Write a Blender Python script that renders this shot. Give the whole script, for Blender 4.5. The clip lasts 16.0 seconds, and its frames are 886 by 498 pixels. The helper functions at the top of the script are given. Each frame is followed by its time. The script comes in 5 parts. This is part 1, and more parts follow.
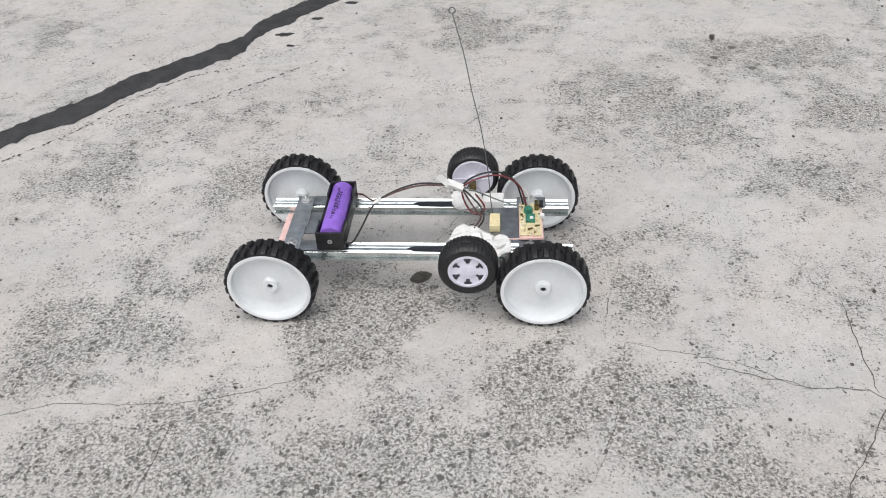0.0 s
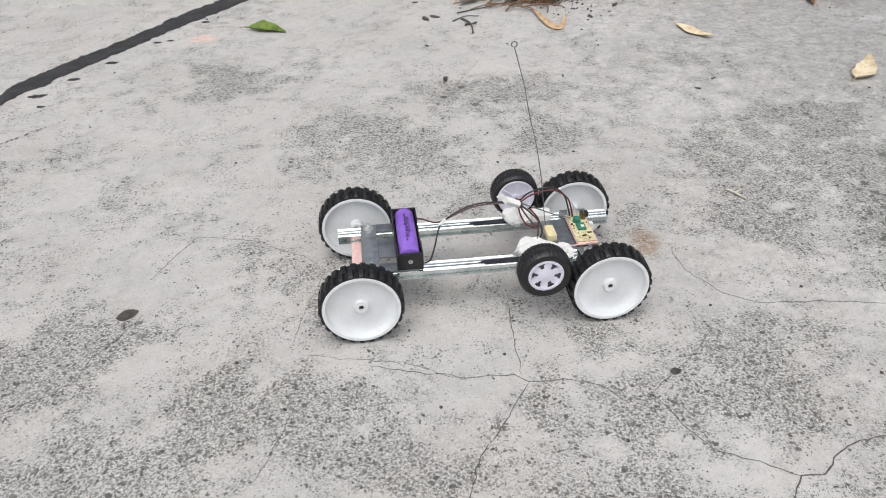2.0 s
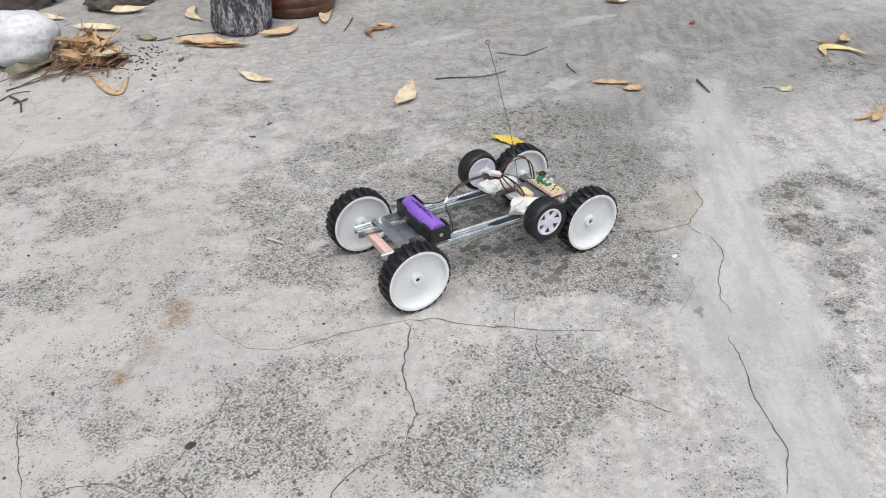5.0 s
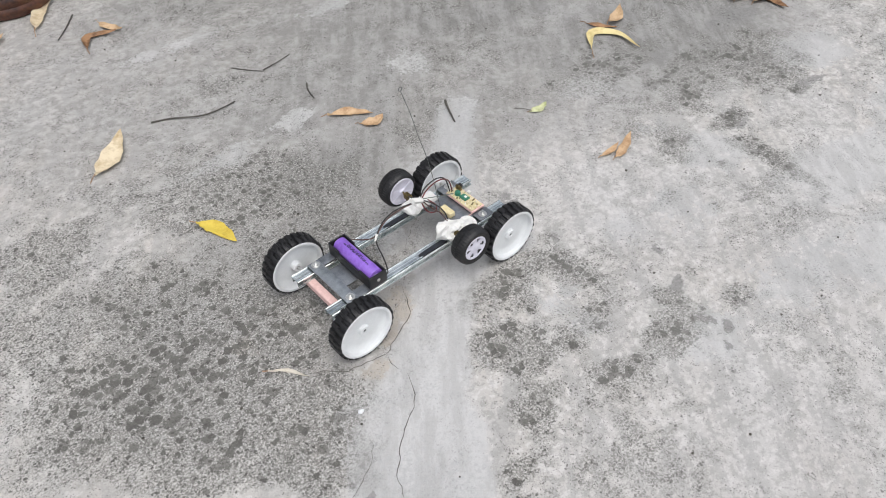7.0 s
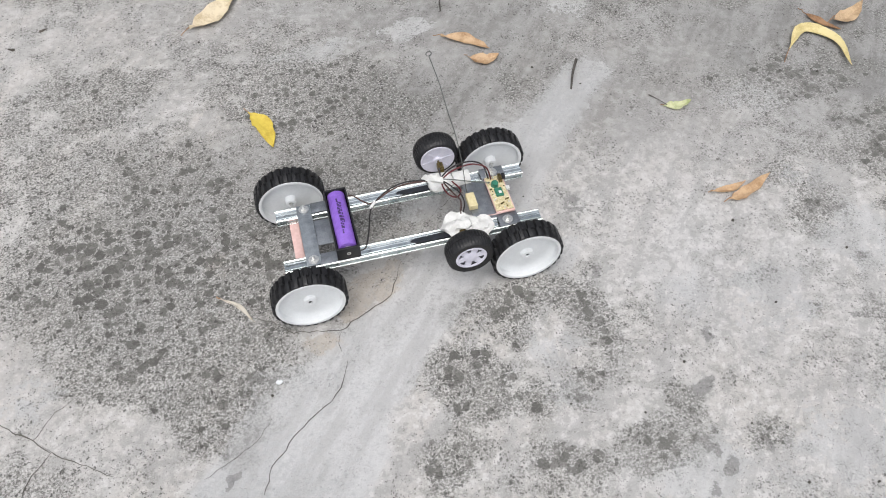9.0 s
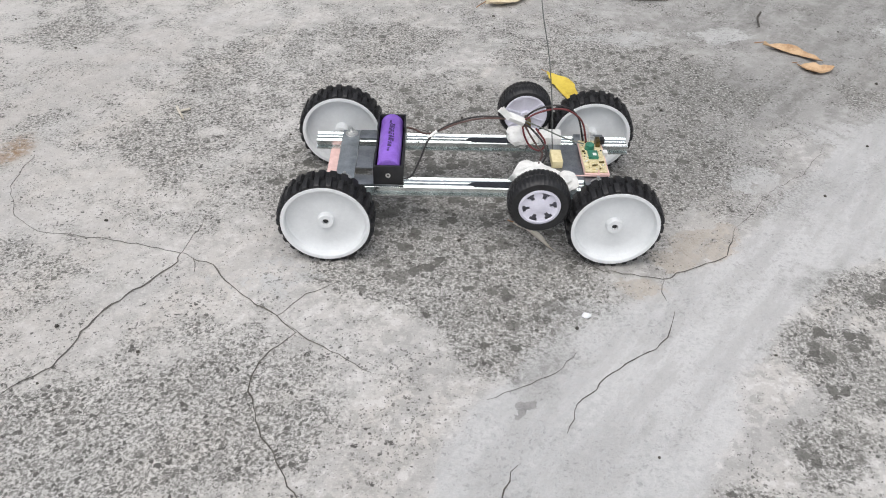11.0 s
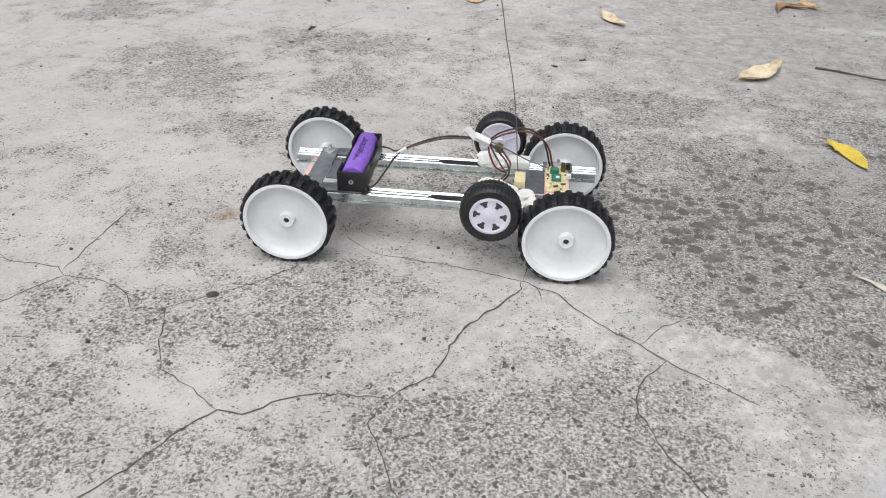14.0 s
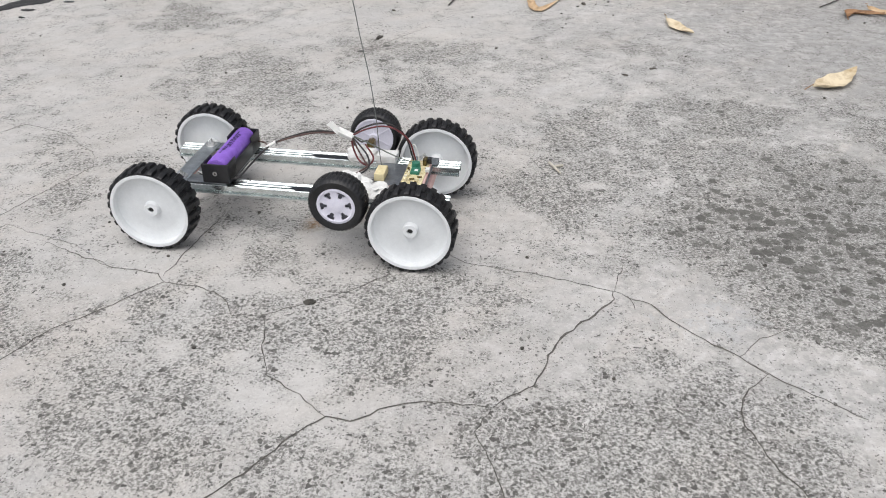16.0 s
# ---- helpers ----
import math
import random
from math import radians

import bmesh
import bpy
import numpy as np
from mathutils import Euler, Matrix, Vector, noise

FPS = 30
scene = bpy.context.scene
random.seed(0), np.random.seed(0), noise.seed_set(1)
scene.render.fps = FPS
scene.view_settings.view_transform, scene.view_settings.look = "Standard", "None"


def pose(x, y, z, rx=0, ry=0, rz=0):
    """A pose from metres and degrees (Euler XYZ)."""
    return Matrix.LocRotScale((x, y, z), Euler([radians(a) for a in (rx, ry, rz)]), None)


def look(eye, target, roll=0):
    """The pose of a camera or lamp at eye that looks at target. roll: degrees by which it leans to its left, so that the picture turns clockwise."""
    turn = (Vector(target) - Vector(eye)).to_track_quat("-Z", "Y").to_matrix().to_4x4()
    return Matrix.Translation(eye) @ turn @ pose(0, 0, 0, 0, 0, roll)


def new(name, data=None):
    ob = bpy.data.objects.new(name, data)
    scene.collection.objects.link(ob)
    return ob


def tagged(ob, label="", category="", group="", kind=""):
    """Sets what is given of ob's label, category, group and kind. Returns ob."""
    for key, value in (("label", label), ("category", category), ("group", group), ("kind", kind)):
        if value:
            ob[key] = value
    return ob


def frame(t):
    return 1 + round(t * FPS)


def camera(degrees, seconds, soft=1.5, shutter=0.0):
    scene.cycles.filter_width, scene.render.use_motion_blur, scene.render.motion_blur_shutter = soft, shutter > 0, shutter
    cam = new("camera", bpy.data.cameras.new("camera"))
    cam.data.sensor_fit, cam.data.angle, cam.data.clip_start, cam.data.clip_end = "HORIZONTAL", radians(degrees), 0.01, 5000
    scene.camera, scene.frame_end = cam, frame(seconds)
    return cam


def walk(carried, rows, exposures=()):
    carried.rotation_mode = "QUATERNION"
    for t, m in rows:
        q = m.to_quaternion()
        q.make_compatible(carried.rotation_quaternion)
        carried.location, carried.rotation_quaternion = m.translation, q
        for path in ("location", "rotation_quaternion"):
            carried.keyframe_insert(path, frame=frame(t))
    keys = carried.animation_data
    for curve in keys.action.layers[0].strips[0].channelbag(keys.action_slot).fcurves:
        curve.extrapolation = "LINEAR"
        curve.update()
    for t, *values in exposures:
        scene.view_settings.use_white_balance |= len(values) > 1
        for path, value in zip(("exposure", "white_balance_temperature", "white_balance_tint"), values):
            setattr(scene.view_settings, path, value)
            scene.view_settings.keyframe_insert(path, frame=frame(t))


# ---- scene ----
cam = camera(57.7, 16.0, soft=1.0)
PATH = [
    (0, (0.0058, 0.0097, 0.4560), (-0.0216, 0.7982, -0.1583), -2.42),
    (0.2, (0.0106, -0.0054, 0.4637), (-0.0177, 0.7877, -0.1448), -2.92),
    (0.5, (0.0343, -0.0253, 0.4574), (0.0159, 0.7893, -0.1223), -2.57),
    (1, (0.0769, -0.0392, 0.4641), (0.1046, 0.7832, -0.1042), -2.12),
    (1.5, (0.1263, -0.0528, 0.4640), (0.1970, 0.7684, -0.1023), -1.60),
    (2, (0.1696, -0.0658, 0.4687), (0.2927, 0.7495, -0.0971), -0.97),
    (2.5, (0.2089, -0.0715, 0.4685), (0.3828, 0.7371, -0.0935), -0.26),
    (3, (0.2500, -0.0782, 0.4704), (0.4837, 0.7155, -0.0913), 0.29),
    (3.5, (0.2724, -0.0843, 0.4753), (0.5450, 0.7015, -0.0799), -0.07),
    (4, (0.3039, -0.0995, 0.4803), (0.6365, 0.6687, -0.0667), 0.49),
    (4.5, (0.3415, -0.1162, 0.4864), (0.7398, 0.6242, -0.0550), 0.46),
    (4.7, (0.3535, -0.1199, 0.4919), (0.7749, 0.6097, -0.0468), 0.18),
    (6.8, (0.6624, -0.0754, 0.6519), (1.1365, 0.5095, -0.0063), -1.34),
    (7, (0.7506, -0.0345, 0.7083), (1.1979, 0.5111, -0.0004), -1.15),
    (7.5, (0.9648, 0.0231, 0.7286), (1.3281, 0.5404, -0.0463), -0.90),
    (7.7, (1.0603, 0.0225, 0.7351), (1.3632, 0.5444, -0.0624), -1.90),
    (8, (1.1309, 0.0020, 0.7137), (1.3721, 0.5552, -0.0836), -1.33),
    (8.2, (1.1232, 0.0228, 0.7170), (1.3240, 0.5664, -0.0980), -1.35),
    (8.5, (1.0852, 0.0117, 0.6995), (1.2413, 0.5857, -0.1044), -2.16),
    (9, (1.0524, 0.0087, 0.6936), (1.1870, 0.5815, -0.1150), -0.45),
    (9.5, (1.0052, 0.0033, 0.6826), (1.1175, 0.5799, -0.1268), 0.74),
    (10, (0.9439, -0.0040, 0.6294), (1.0249, 0.5761, -0.1811), 1.74),
    (10.2, (0.9315, -0.0102, 0.5703), (0.9697, 0.6073, -0.2154), -0.05),
    (12.3, (0.7387, -0.0660, 0.3654), (0.7347, 0.7797, -0.1683), 2.87),
    (12.5, (0.7243, -0.0691, 0.3642), (0.7112, 0.7767, -0.1692), 2.97),
    (13, (0.6969, -0.0753, 0.3643), (0.6619, 0.7685, -0.1713), 2.83),
    (13.5, (0.6753, -0.0810, 0.3661), (0.6121, 0.7600, -0.1712), 1.87),
    (14, (0.6577, -0.0802, 0.3629), (0.5741, 0.7584, -0.1754), 1.33),
    (14.2, (0.6514, -0.0743, 0.3609), (0.5643, 0.7604, -0.1827), 1.30),
    (14.5, (0.6470, -0.0820, 0.3558), (0.5552, 0.7557, -0.1825), 1.19),
    (14.7, (0.6438, -0.0746, 0.3546), (0.5468, 0.7609, -0.1862), 1.10),
    (15, (0.6405, -0.0829, 0.3599), (0.5396, 0.7539, -0.1782), 0.88),
    (15.5, (0.6289, -0.0776, 0.3625), (0.5214, 0.7590, -0.1747), 0.60),
    (16, (0.6115, -0.0889, 0.3680), (0.4866, 0.7478, -0.1652), 0.20),
]
EXPOSURES = [(0.0, -0.12, 6330, 11.2), (16.0, -0.12, 6330, 11.2)]
walk(cam, [(t, look(eye, target, roll)) for t, eye, target, roll in PATH], EXPOSURES)

# ---- daylight: a bright overcast sky ----
world = bpy.data.worlds.new("sky")
scene.world = world
world.use_nodes = True
wn = world.node_tree.nodes
sky = wn.new("ShaderNodeTexSky")
sky.sky_type = "NISHITA"
sky.sun_disc = False
sky.sun_elevation, sky.sun_rotation = radians(68), radians(200)
sky.dust_density, sky.ozone_density = 4.0, 0.6
veil = wn.new("ShaderNodeHueSaturation")
veil.inputs["Saturation"].default_value = 0.3
world.node_tree.links.new(sky.outputs[0], veil.inputs["Color"])
world.node_tree.links.new(veil.outputs[0], wn["Background"].inputs[0])
wn["Background"].inputs[1].default_value = 0.175
sun = new("sun", bpy.data.lights.new("sun", "SUN"))
sun.data.energy, sun.data.angle, sun.data.color = 1.25, radians(60), (1.0, 0.95, 0.87)
sun.matrix_world = look((-0.7, -1.9, 5.0), (0, 0, 0))


# ---- materials ----
def mat(name, colour=(0.5, 0.5, 0.5), rough=0.6, metal=0.0, spec=0.5):
    m = bpy.data.materials.new(name)
    m.use_nodes = True
    b = m.node_tree.nodes["Principled BSDF"]
    b.inputs["Base Color"].default_value = (*colour, 1)
    b.inputs["Roughness"].default_value = rough
    b.inputs["Metallic"].default_value = metal
    b.inputs["Specular IOR Level"].default_value = spec
    return m, m.node_tree.nodes, m.node_tree.links, b


def noise_tex(n, l, scale, detail=4.0, rough=0.55, coord=None):
    t = n.new("ShaderNodeTexNoise")
    t.inputs["Scale"].default_value, t.inputs["Detail"].default_value, t.inputs["Roughness"].default_value = scale, detail, rough
    if coord is not None:
        l.new(coord, t.inputs["Vector"])
    return t.outputs[0]


def ramp(n, l, value, *stops):
    r = n.new("ShaderNodeValToRGB")
    while len(r.color_ramp.elements) < len(stops):
        r.color_ramp.elements.new(0.5)
    for e, (p, c) in zip(r.color_ramp.elements, stops):
        e.position = p
        e.color = (*c, 1) if isinstance(c, tuple) else (c, c, c, 1)
    l.new(value, r.inputs[0])
    return r.outputs[0]


def mix(n, l, fac, a, b, mode="MIX"):
    m = n.new("ShaderNodeMix")
    m.data_type, m.blend_type = "RGBA", mode
    for socket, v in ((m.inputs[0], fac), (m.inputs[6], a), (m.inputs[7], b)):
        if isinstance(v, (int, float)):
            socket.default_value = v
        elif isinstance(v, tuple):
            socket.default_value = (*v, 1)
        else:
            l.new(v, socket)
    return m.outputs[2]


def calc(n, l, op, a, b=0.0, clamp=False):
    m = n.new("ShaderNodeMath")
    m.operation, m.use_clamp = op, clamp
    for socket, v in zip(m.inputs, (a, b)):
        if isinstance(v, (int, float)):
            socket.default_value = v
        else:
            l.new(v, socket)
    return m.outputs[0]


def bump(n, l, b, height, strength=0.3, distance=0.001):
    m = n.new("ShaderNodeBump")
    m.inputs["Strength"].default_value, m.inputs["Distance"].default_value = strength, distance
    l.new(height, m.inputs["Height"])
    l.new(m.outputs[0], b.inputs["Normal"])


def varied(name, dark, light, rough, scale, metal=0.0, fine=0.3, dist=0.0005, spec=0.5, rough_span=0.12):
    """A plain surface with two scales of variation in colour, gloss and relief."""
    m, n, l, b = mat(name, light, rough, metal, spec)
    c = n.new("ShaderNodeTexCoord").outputs["Object"]
    big, small = noise_tex(n, l, scale, 4, 0.6, c), noise_tex(n, l, scale * 9, 3, 0.6, c)
    both = calc(n, l, "ADD", calc(n, l, "MULTIPLY", big, 0.65), calc(n, l, "MULTIPLY", small, 0.35))
    l.new(ramp(n, l, both, (0.36, dark), (0.62, light)), b.inputs["Base Color"])
    l.new(calc(n, l, "ADD", rough - rough_span / 2, calc(n, l, "MULTIPLY", both, rough_span)), b.inputs["Roughness"])
    bump(n, l, b, small, fine, dist)
    return m


def concrete_material():
    """Weathered cement floor: pale trowelled cement, black mould in speckled patches, pits, smooth repair bands."""
    m, n, l, b = mat("weathered_concrete", (0.42, 0.4, 0.37), 0.85, 0, 0.3)
    c = n.new("ShaderNodeTexCoord").outputs["Object"]

    def attribute(name):
        a = n.new("ShaderNodeAttribute")
        a.attribute_name = name
        return a.outputs["Fac"]

    stain, smooth, damp = attribute("stain"), attribute("smooth"), attribute("damp")
    tan = attribute("tan")
    large, mid = noise_tex(n, l, 5.0, 5, 0.6, c), noise_tex(n, l, 30, 6, 0.65, c)
    fine, grit = noise_tex(n, l, 190, 5, 0.68, c), noise_tex(n, l, 480, 4, 0.75, c)
    stretch = n.new("ShaderNodeMapping")
    stretch.vector_type = "TEXTURE"
    stretch.inputs["Rotation"].default_value = (0, 0, radians(52))
    stretch.inputs["Scale"].default_value = (4.0, 1.0, 1.0)
    l.new(c, stretch.inputs["Vector"])
    streak = noise_tex(n, l, 42, 6, 0.7, stretch.outputs[0])
    open_ground = calc(n, l, "SUBTRACT", 1.0, calc(n, l, "MULTIPLY", smooth, 0.62))
    base = ramp(n, l, large, (0.34, (0.445, 0.425, 0.397)), (0.5, (0.495, 0.479, 0.452)), (0.66, (0.54, 0.526, 0.50)))
    base = mix(n, l, ramp(n, l, noise_tex(n, l, 11, 5, 0.6, c), (0.45, 0.0), (0.62, 0.6)), base, (0.455, 0.45, 0.435))
    base = mix(n, l, calc(n, l, "MULTIPLY", ramp(n, l, noise_tex(n, l, 13, 5, 0.62, stretch.outputs[0]), (0.50, 0.0), (0.66, 0.5)), open_ground), base, (0.53, 0.492, 0.445))
    base = mix(n, l, calc(n, l, "MULTIPLY", smooth, 0.85), base, (0.53, 0.53, 0.525))
    flaky = calc(n, l, "ADD", calc(n, l, "MULTIPLY", mid, 0.45), calc(n, l, "MULTIPLY", noise_tex(n, l, 95, 3, 0.55, c), 0.55))
    flake_share = calc(n, l, "ADD", 0.22, calc(n, l, "MULTIPLY", attribute("flaked"), 0.70))
    worn = calc(n, l, "MULTIPLY", calc(n, l, "MAXIMUM", stain, damp), 0.06)
    base = mix(n, l, calc(n, l, "MULTIPLY", ramp(n, l, calc(n, l, "ADD", flaky, worn), (0.515, 0.0), (0.55, 0.72)), calc(n, l, "MULTIPLY", open_ground, flake_share)), base, (0.33, 0.322, 0.302))
    base = mix(n, l, calc(n, l, "MULTIPLY", ramp(n, l, flaky, (0.42, 0.75), (0.455, 0.0)), calc(n, l, "MULTIPLY", open_ground, flake_share)), base, (0.63, 0.62, 0.60))
    base = mix(n, l, calc(n, l, "MULTIPLY", ramp(n, l, streak, (0.53, 0.0), (0.58, 0.28)), calc(n, l, "ADD", 0.3, calc(n, l, "MULTIPLY", attribute("flaked"), 0.7))), base, (0.34, 0.333, 0.315))
    # palest grains: tiny sparkling highlights painted into the cement colour
    base = mix(n, l, ramp(n, l, grit, (0.30, 0.6), (0.46, 0.0)), base, (0.70, 0.685, 0.655))
    ragged = calc(n, l, "ADD", calc(n, l, "MULTIPLY", calc(n, l, "SUBTRACT", mid, 0.5), 1.9), calc(n, l, "MULTIPLY", calc(n, l, "SUBTRACT", fine, 0.5), 1.3))
    base = mix(n, l, ramp(n, l, calc(n, l, "ADD", tan, calc(n, l, "MULTIPLY", ragged, 0.5)), (0.42, 0.0), (0.55, 0.7)), base, (0.47, 0.415, 0.345))
    rust = calc(n, l, "MULTIPLY", attribute("rust"), ramp(n, l, fine, (0.36, 0.2), (0.54, 1.0)))
    base = mix(n, l, rust, base, (0.24, 0.14, 0.06))
    wet = calc(n, l, "MULTIPLY", damp, ramp(n, l, streak, (0.44, 1.0), (0.62, 0.68)))
    base = mix(n, l, calc(n, l, "MULTIPLY", wet, 0.88), base, (0.178, 0.177, 0.169))
    # crisp flakes: pale cement skin and dark worn scuffs
    pale_skin = ramp(n, l, calc(n, l, "ADD", attribute("pale"), ragged), (0.46, 0.0), (0.60, 0.85))
    base = mix(n, l, pale_skin, base, ramp(n, l, calc(n, l, "ADD", calc(n, l, "MULTIPLY", large, 0.4), calc(n, l, "MULTIPLY", fine, 0.6)), (0.42, (0.43, 0.435, 0.43)), (0.55, (0.55, 0.55, 0.54))))
    trowel = calc(n, l, "MULTIPLY", ramp(n, l, calc(n, l, "ADD", calc(n, l, "MULTIPLY", streak, 0.6), calc(n, l, "MULTIPLY", fine, 0.4)), (0.49, 0.0), (0.53, 1.0)), calc(n, l, "MULTIPLY", attribute("flaked"), 0.46))
    base = mix(n, l, trowel, base, (0.37, 0.365, 0.355))
    open_ground = calc(n, l, "MULTIPLY", open_ground, calc(n, l, "SUBTRACT", 1.0, calc(n, l, "MULTIPLY", pale_skin, 0.45)))
    scuffed = ramp(n, l, calc(n, l, "ADD", attribute("scuff"), ragged), (0.48, 0.0), (0.60, 0.82))
    base = mix(n, l, scuffed, base, ramp(n, l, fine, (0.4, (0.20, 0.20, 0.195)), (0.6, (0.285, 0.28, 0.27))))
    # mould: a grey film, round merged blotches, and fine pepper, gathered where the stain is
    rough_mid = calc(n, l, "MULTIPLY", calc(n, l, "SUBTRACT", mid, 0.5), 1.7)
    rough_big = calc(n, l, "MULTIPLY", calc(n, l, "SUBTRACT", noise_tex(n, l, 9, 5, 0.62, c), 0.5), 1.5)
    film = ramp(n, l, calc(n, l, "ADD", calc(n, l, "ADD", stain, rough_big), rough_mid), (0.12, 0.0), (0.50, 1.0))
    spread = ramp(n, l, calc(n, l, "ADD", attribute("blotch"), rough_mid), (0.12, 0.0), (0.62, 1.0))
    base = mix(n, l, calc(n, l, "MULTIPLY", film, 0.16), base, (0.30, 0.295, 0.27))
    base = mix(n, l, calc(n, l, "MULTIPLY", spread, 0.30), base, (0.25, 0.245, 0.225))

    warp = n.new("ShaderNodeTexNoise")
    warp.inputs["Scale"].default_value, warp.inputs["Detail"].default_value = 150, 3
    l.new(c, warp.inputs["Vector"])
    bend = n.new("ShaderNodeVectorMath")
    bend.operation = "MULTIPLY_ADD"
    bend.inputs[1].default_value = (0.007, 0.007, 0.007)
    l.new(warp.outputs["Color"], bend.inputs[0])
    l.new(c, bend.inputs[2])
    bent = bend.outputs[0]

    def dots(scale, least, gain, density, rag):
        """Ragged spots of random size; density swells them."""
        v = n.new("ShaderNodeTexVoronoi")
        v.inputs["Scale"].default_value = scale
        l.new(bent, v.inputs["Vector"])
        cell = n.new("ShaderNodeSeparateColor")
        l.new(v.outputs["Color"], cell.inputs[0])
        size = calc(n, l, "MULTIPLY", calc(n, l, "SUBTRACT", cell.outputs[0], least, True), gain)
        size = calc(n, l, "MULTIPLY", size, density)
        edge = calc(n, l, "ADD", v.outputs["Distance"], calc(n, l, "MULTIPLY", calc(n, l, "SUBTRACT", grit, 0.5), rag))
        return calc(n, l, "MULTIPLY", calc(n, l, "SUBTRACT", size, edge), 15.0, True), cell.outputs[1]

    blotch, tone = dots(98, 0.06, 0.92, spread, 1.4)
    depth = calc(n, l, "ADD", 0.55, calc(n, l, "MULTIPLY", tone, 0.45))
    base = mix(n, l, calc(n, l, "MULTIPLY", calc(n, l, "MULTIPLY", blotch, depth), open_ground), base, (0.095, 0.093, 0.084))
    speck = noise_tex(n, l, 430, 4, 0.62, c)
    flecks = calc(n, l, "MULTIPLY", ramp(n, l, speck, (0.40, 0.9), (0.455, 0.0)), calc(n, l, "ADD", 0.10, calc(n, l, "MULTIPLY", film, 0.55)))
    flecks = calc(n, l, "MULTIPLY", flecks, calc(n, l, "SUBTRACT", 1.0, calc(n, l, "MULTIPLY", blotch, 0.85)))
    base = mix(n, l, calc(n, l, "MULTIPLY", flecks, open_ground), base, (0.66, 0.65, 0.62))
    film = calc(n, l, "MULTIPLY", film, calc(n, l, "SUBTRACT", 1.0, calc(n, l, "MULTIPLY", spread, 0.22)))
    grain = ramp(n, l, speck, (0.515, 0.0), (0.565, 0.9))
    base = mix(n, l, calc(n, l, "MULTIPLY", calc(n, l, "MULTIPLY", grain, calc(n, l, "ADD", 0.03, calc(n, l, "MULTIPLY", film, 0.80))), open_ground), base, (0.16, 0.156, 0.143))
    gathered = calc(n, l, "MULTIPLY", ramp(n, l, noise_tex(n, l, 17, 4, 0.65, c), (0.46, 0.0), (0.60, 1.0)), 0.45)
    density = calc(n, l, "ADD", 0.34, calc(n, l, "MAXIMUM", gathered, calc(n, l, "MULTIPLY", film, 0.80)))
    pit, tone = dots(300, 0.40, 1.15, density, 1.3)
    pepper, tone2 = dots(560, 0.30, 1.2, density, 1.0)
    base = mix(n, l, calc(n, l, "MULTIPLY", calc(n, l, "MULTIPLY", pit, calc(n, l, "ADD", 0.35, calc(n, l, "MULTIPLY", tone, 0.62))), open_ground), base, (0.085, 0.082, 0.075))
    base = mix(n, l, calc(n, l, "MULTIPLY", calc(n, l, "MULTIPLY", pepper, calc(n, l, "ADD", 0.25, calc(n, l, "MULTIPLY", tone2, 0.65))), open_ground), base, (0.11, 0.107, 0.098))
    l.new(base, b.inputs["Base Color"])
    l.new(ramp(n, l, mid, (0.3, 0.75), (0.7, 0.93)), b.inputs["Roughness"])
    height = calc(n, l, "SUBTRACT", calc(n, l, "ADD", calc(n, l, "MULTIPLY", fine, 0.6), calc(n, l, "MULTIPLY", grit, 0.5)), calc(n, l, "MULTIPLY", pit, 0.6))
    bump(n, l, b, height, 0.6, 0.0014)
    return m


CONCRETE = concrete_material()
WHITE = varied("white_plastic", (0.68, 0.70, 0.705), (0.755, 0.775, 0.78), 0.42, 60, 0, 0.08, 0.0002)
LILAC = varied("white_hub_plastic", (0.62, 0.61, 0.70), (0.73, 0.72, 0.80), 0.38, 90, 0, 0.08, 0.0002)
RUBBER = varied("black_rubber", (0.007, 0.007, 0.008), (0.020, 0.020, 0.021), 0.44, 150, 0, 0.4, 0.0004, 0.45)
ZINC = varied("galvanised_steel", (0.52, 0.57, 0.57), (0.80, 0.85, 0.84), 0.20, 70, 1.0, 0.05, 0.0002)
PLATE = varied("dull_steel_plate", (0.22, 0.235, 0.25), (0.38, 0.40, 0.425), 0.38, 90, 0.9, 0.3, 0.0003)
STRAP = varied("grey_steel_strap", (0.29, 0.315, 0.335), (0.50, 0.535, 0.555), 0.36, 110, 0.85, 0.3, 0.0003)
BOLT = varied("bolt_steel", (0.62, 0.62, 0.60), (0.86, 0.86, 0.84), 0.38, 400, 1.0, 0.2, 0.0002)
PINK = varied("pink_foam", (0.66, 0.43, 0.39), (0.80, 0.57, 0.53), 0.85, 200)
BLACK = varied("black_plastic", (0.010, 0.010, 0.011), (0.022, 0.022, 0.024), 0.36, 120, 0, 0.15, 0.0002)
PURPLE = varied("purple_wrap", (0.22, 0.10, 0.50), (0.31, 0.165, 0.66), 0.34, 140, 0, 0.1, 0.0002)
INK = varied("dark_ink", (0.035, 0.018, 0.09), (0.06, 0.03, 0.13), 0.5, 300)
TAPE = varied("white_tape", (0.66, 0.66, 0.63), (0.80, 0.80, 0.77), 0.6, 160, 0, 0.3, 0.0006)
MARKER = varied("black_tape", (0.012, 0.014, 0.018), (0.03, 0.034, 0.042), 0.3, 200)
CREAM = varied("cream_foam", (0.66, 0.56, 0.30), (0.78, 0.69, 0.42), 0.8, 300)
BOARD = varied("circuit_board", (0.50, 0.41, 0.19), (0.80, 0.73, 0.50), 0.5, 420)
WELL = varied("rim_window_shade", (0.10, 0.10, 0.115), (0.17, 0.17, 0.19), 0.5, 200)
GREEN = varied("green_chip", (0.02, 0.13, 0.08), (0.05, 0.24, 0.16), 0.35, 300)
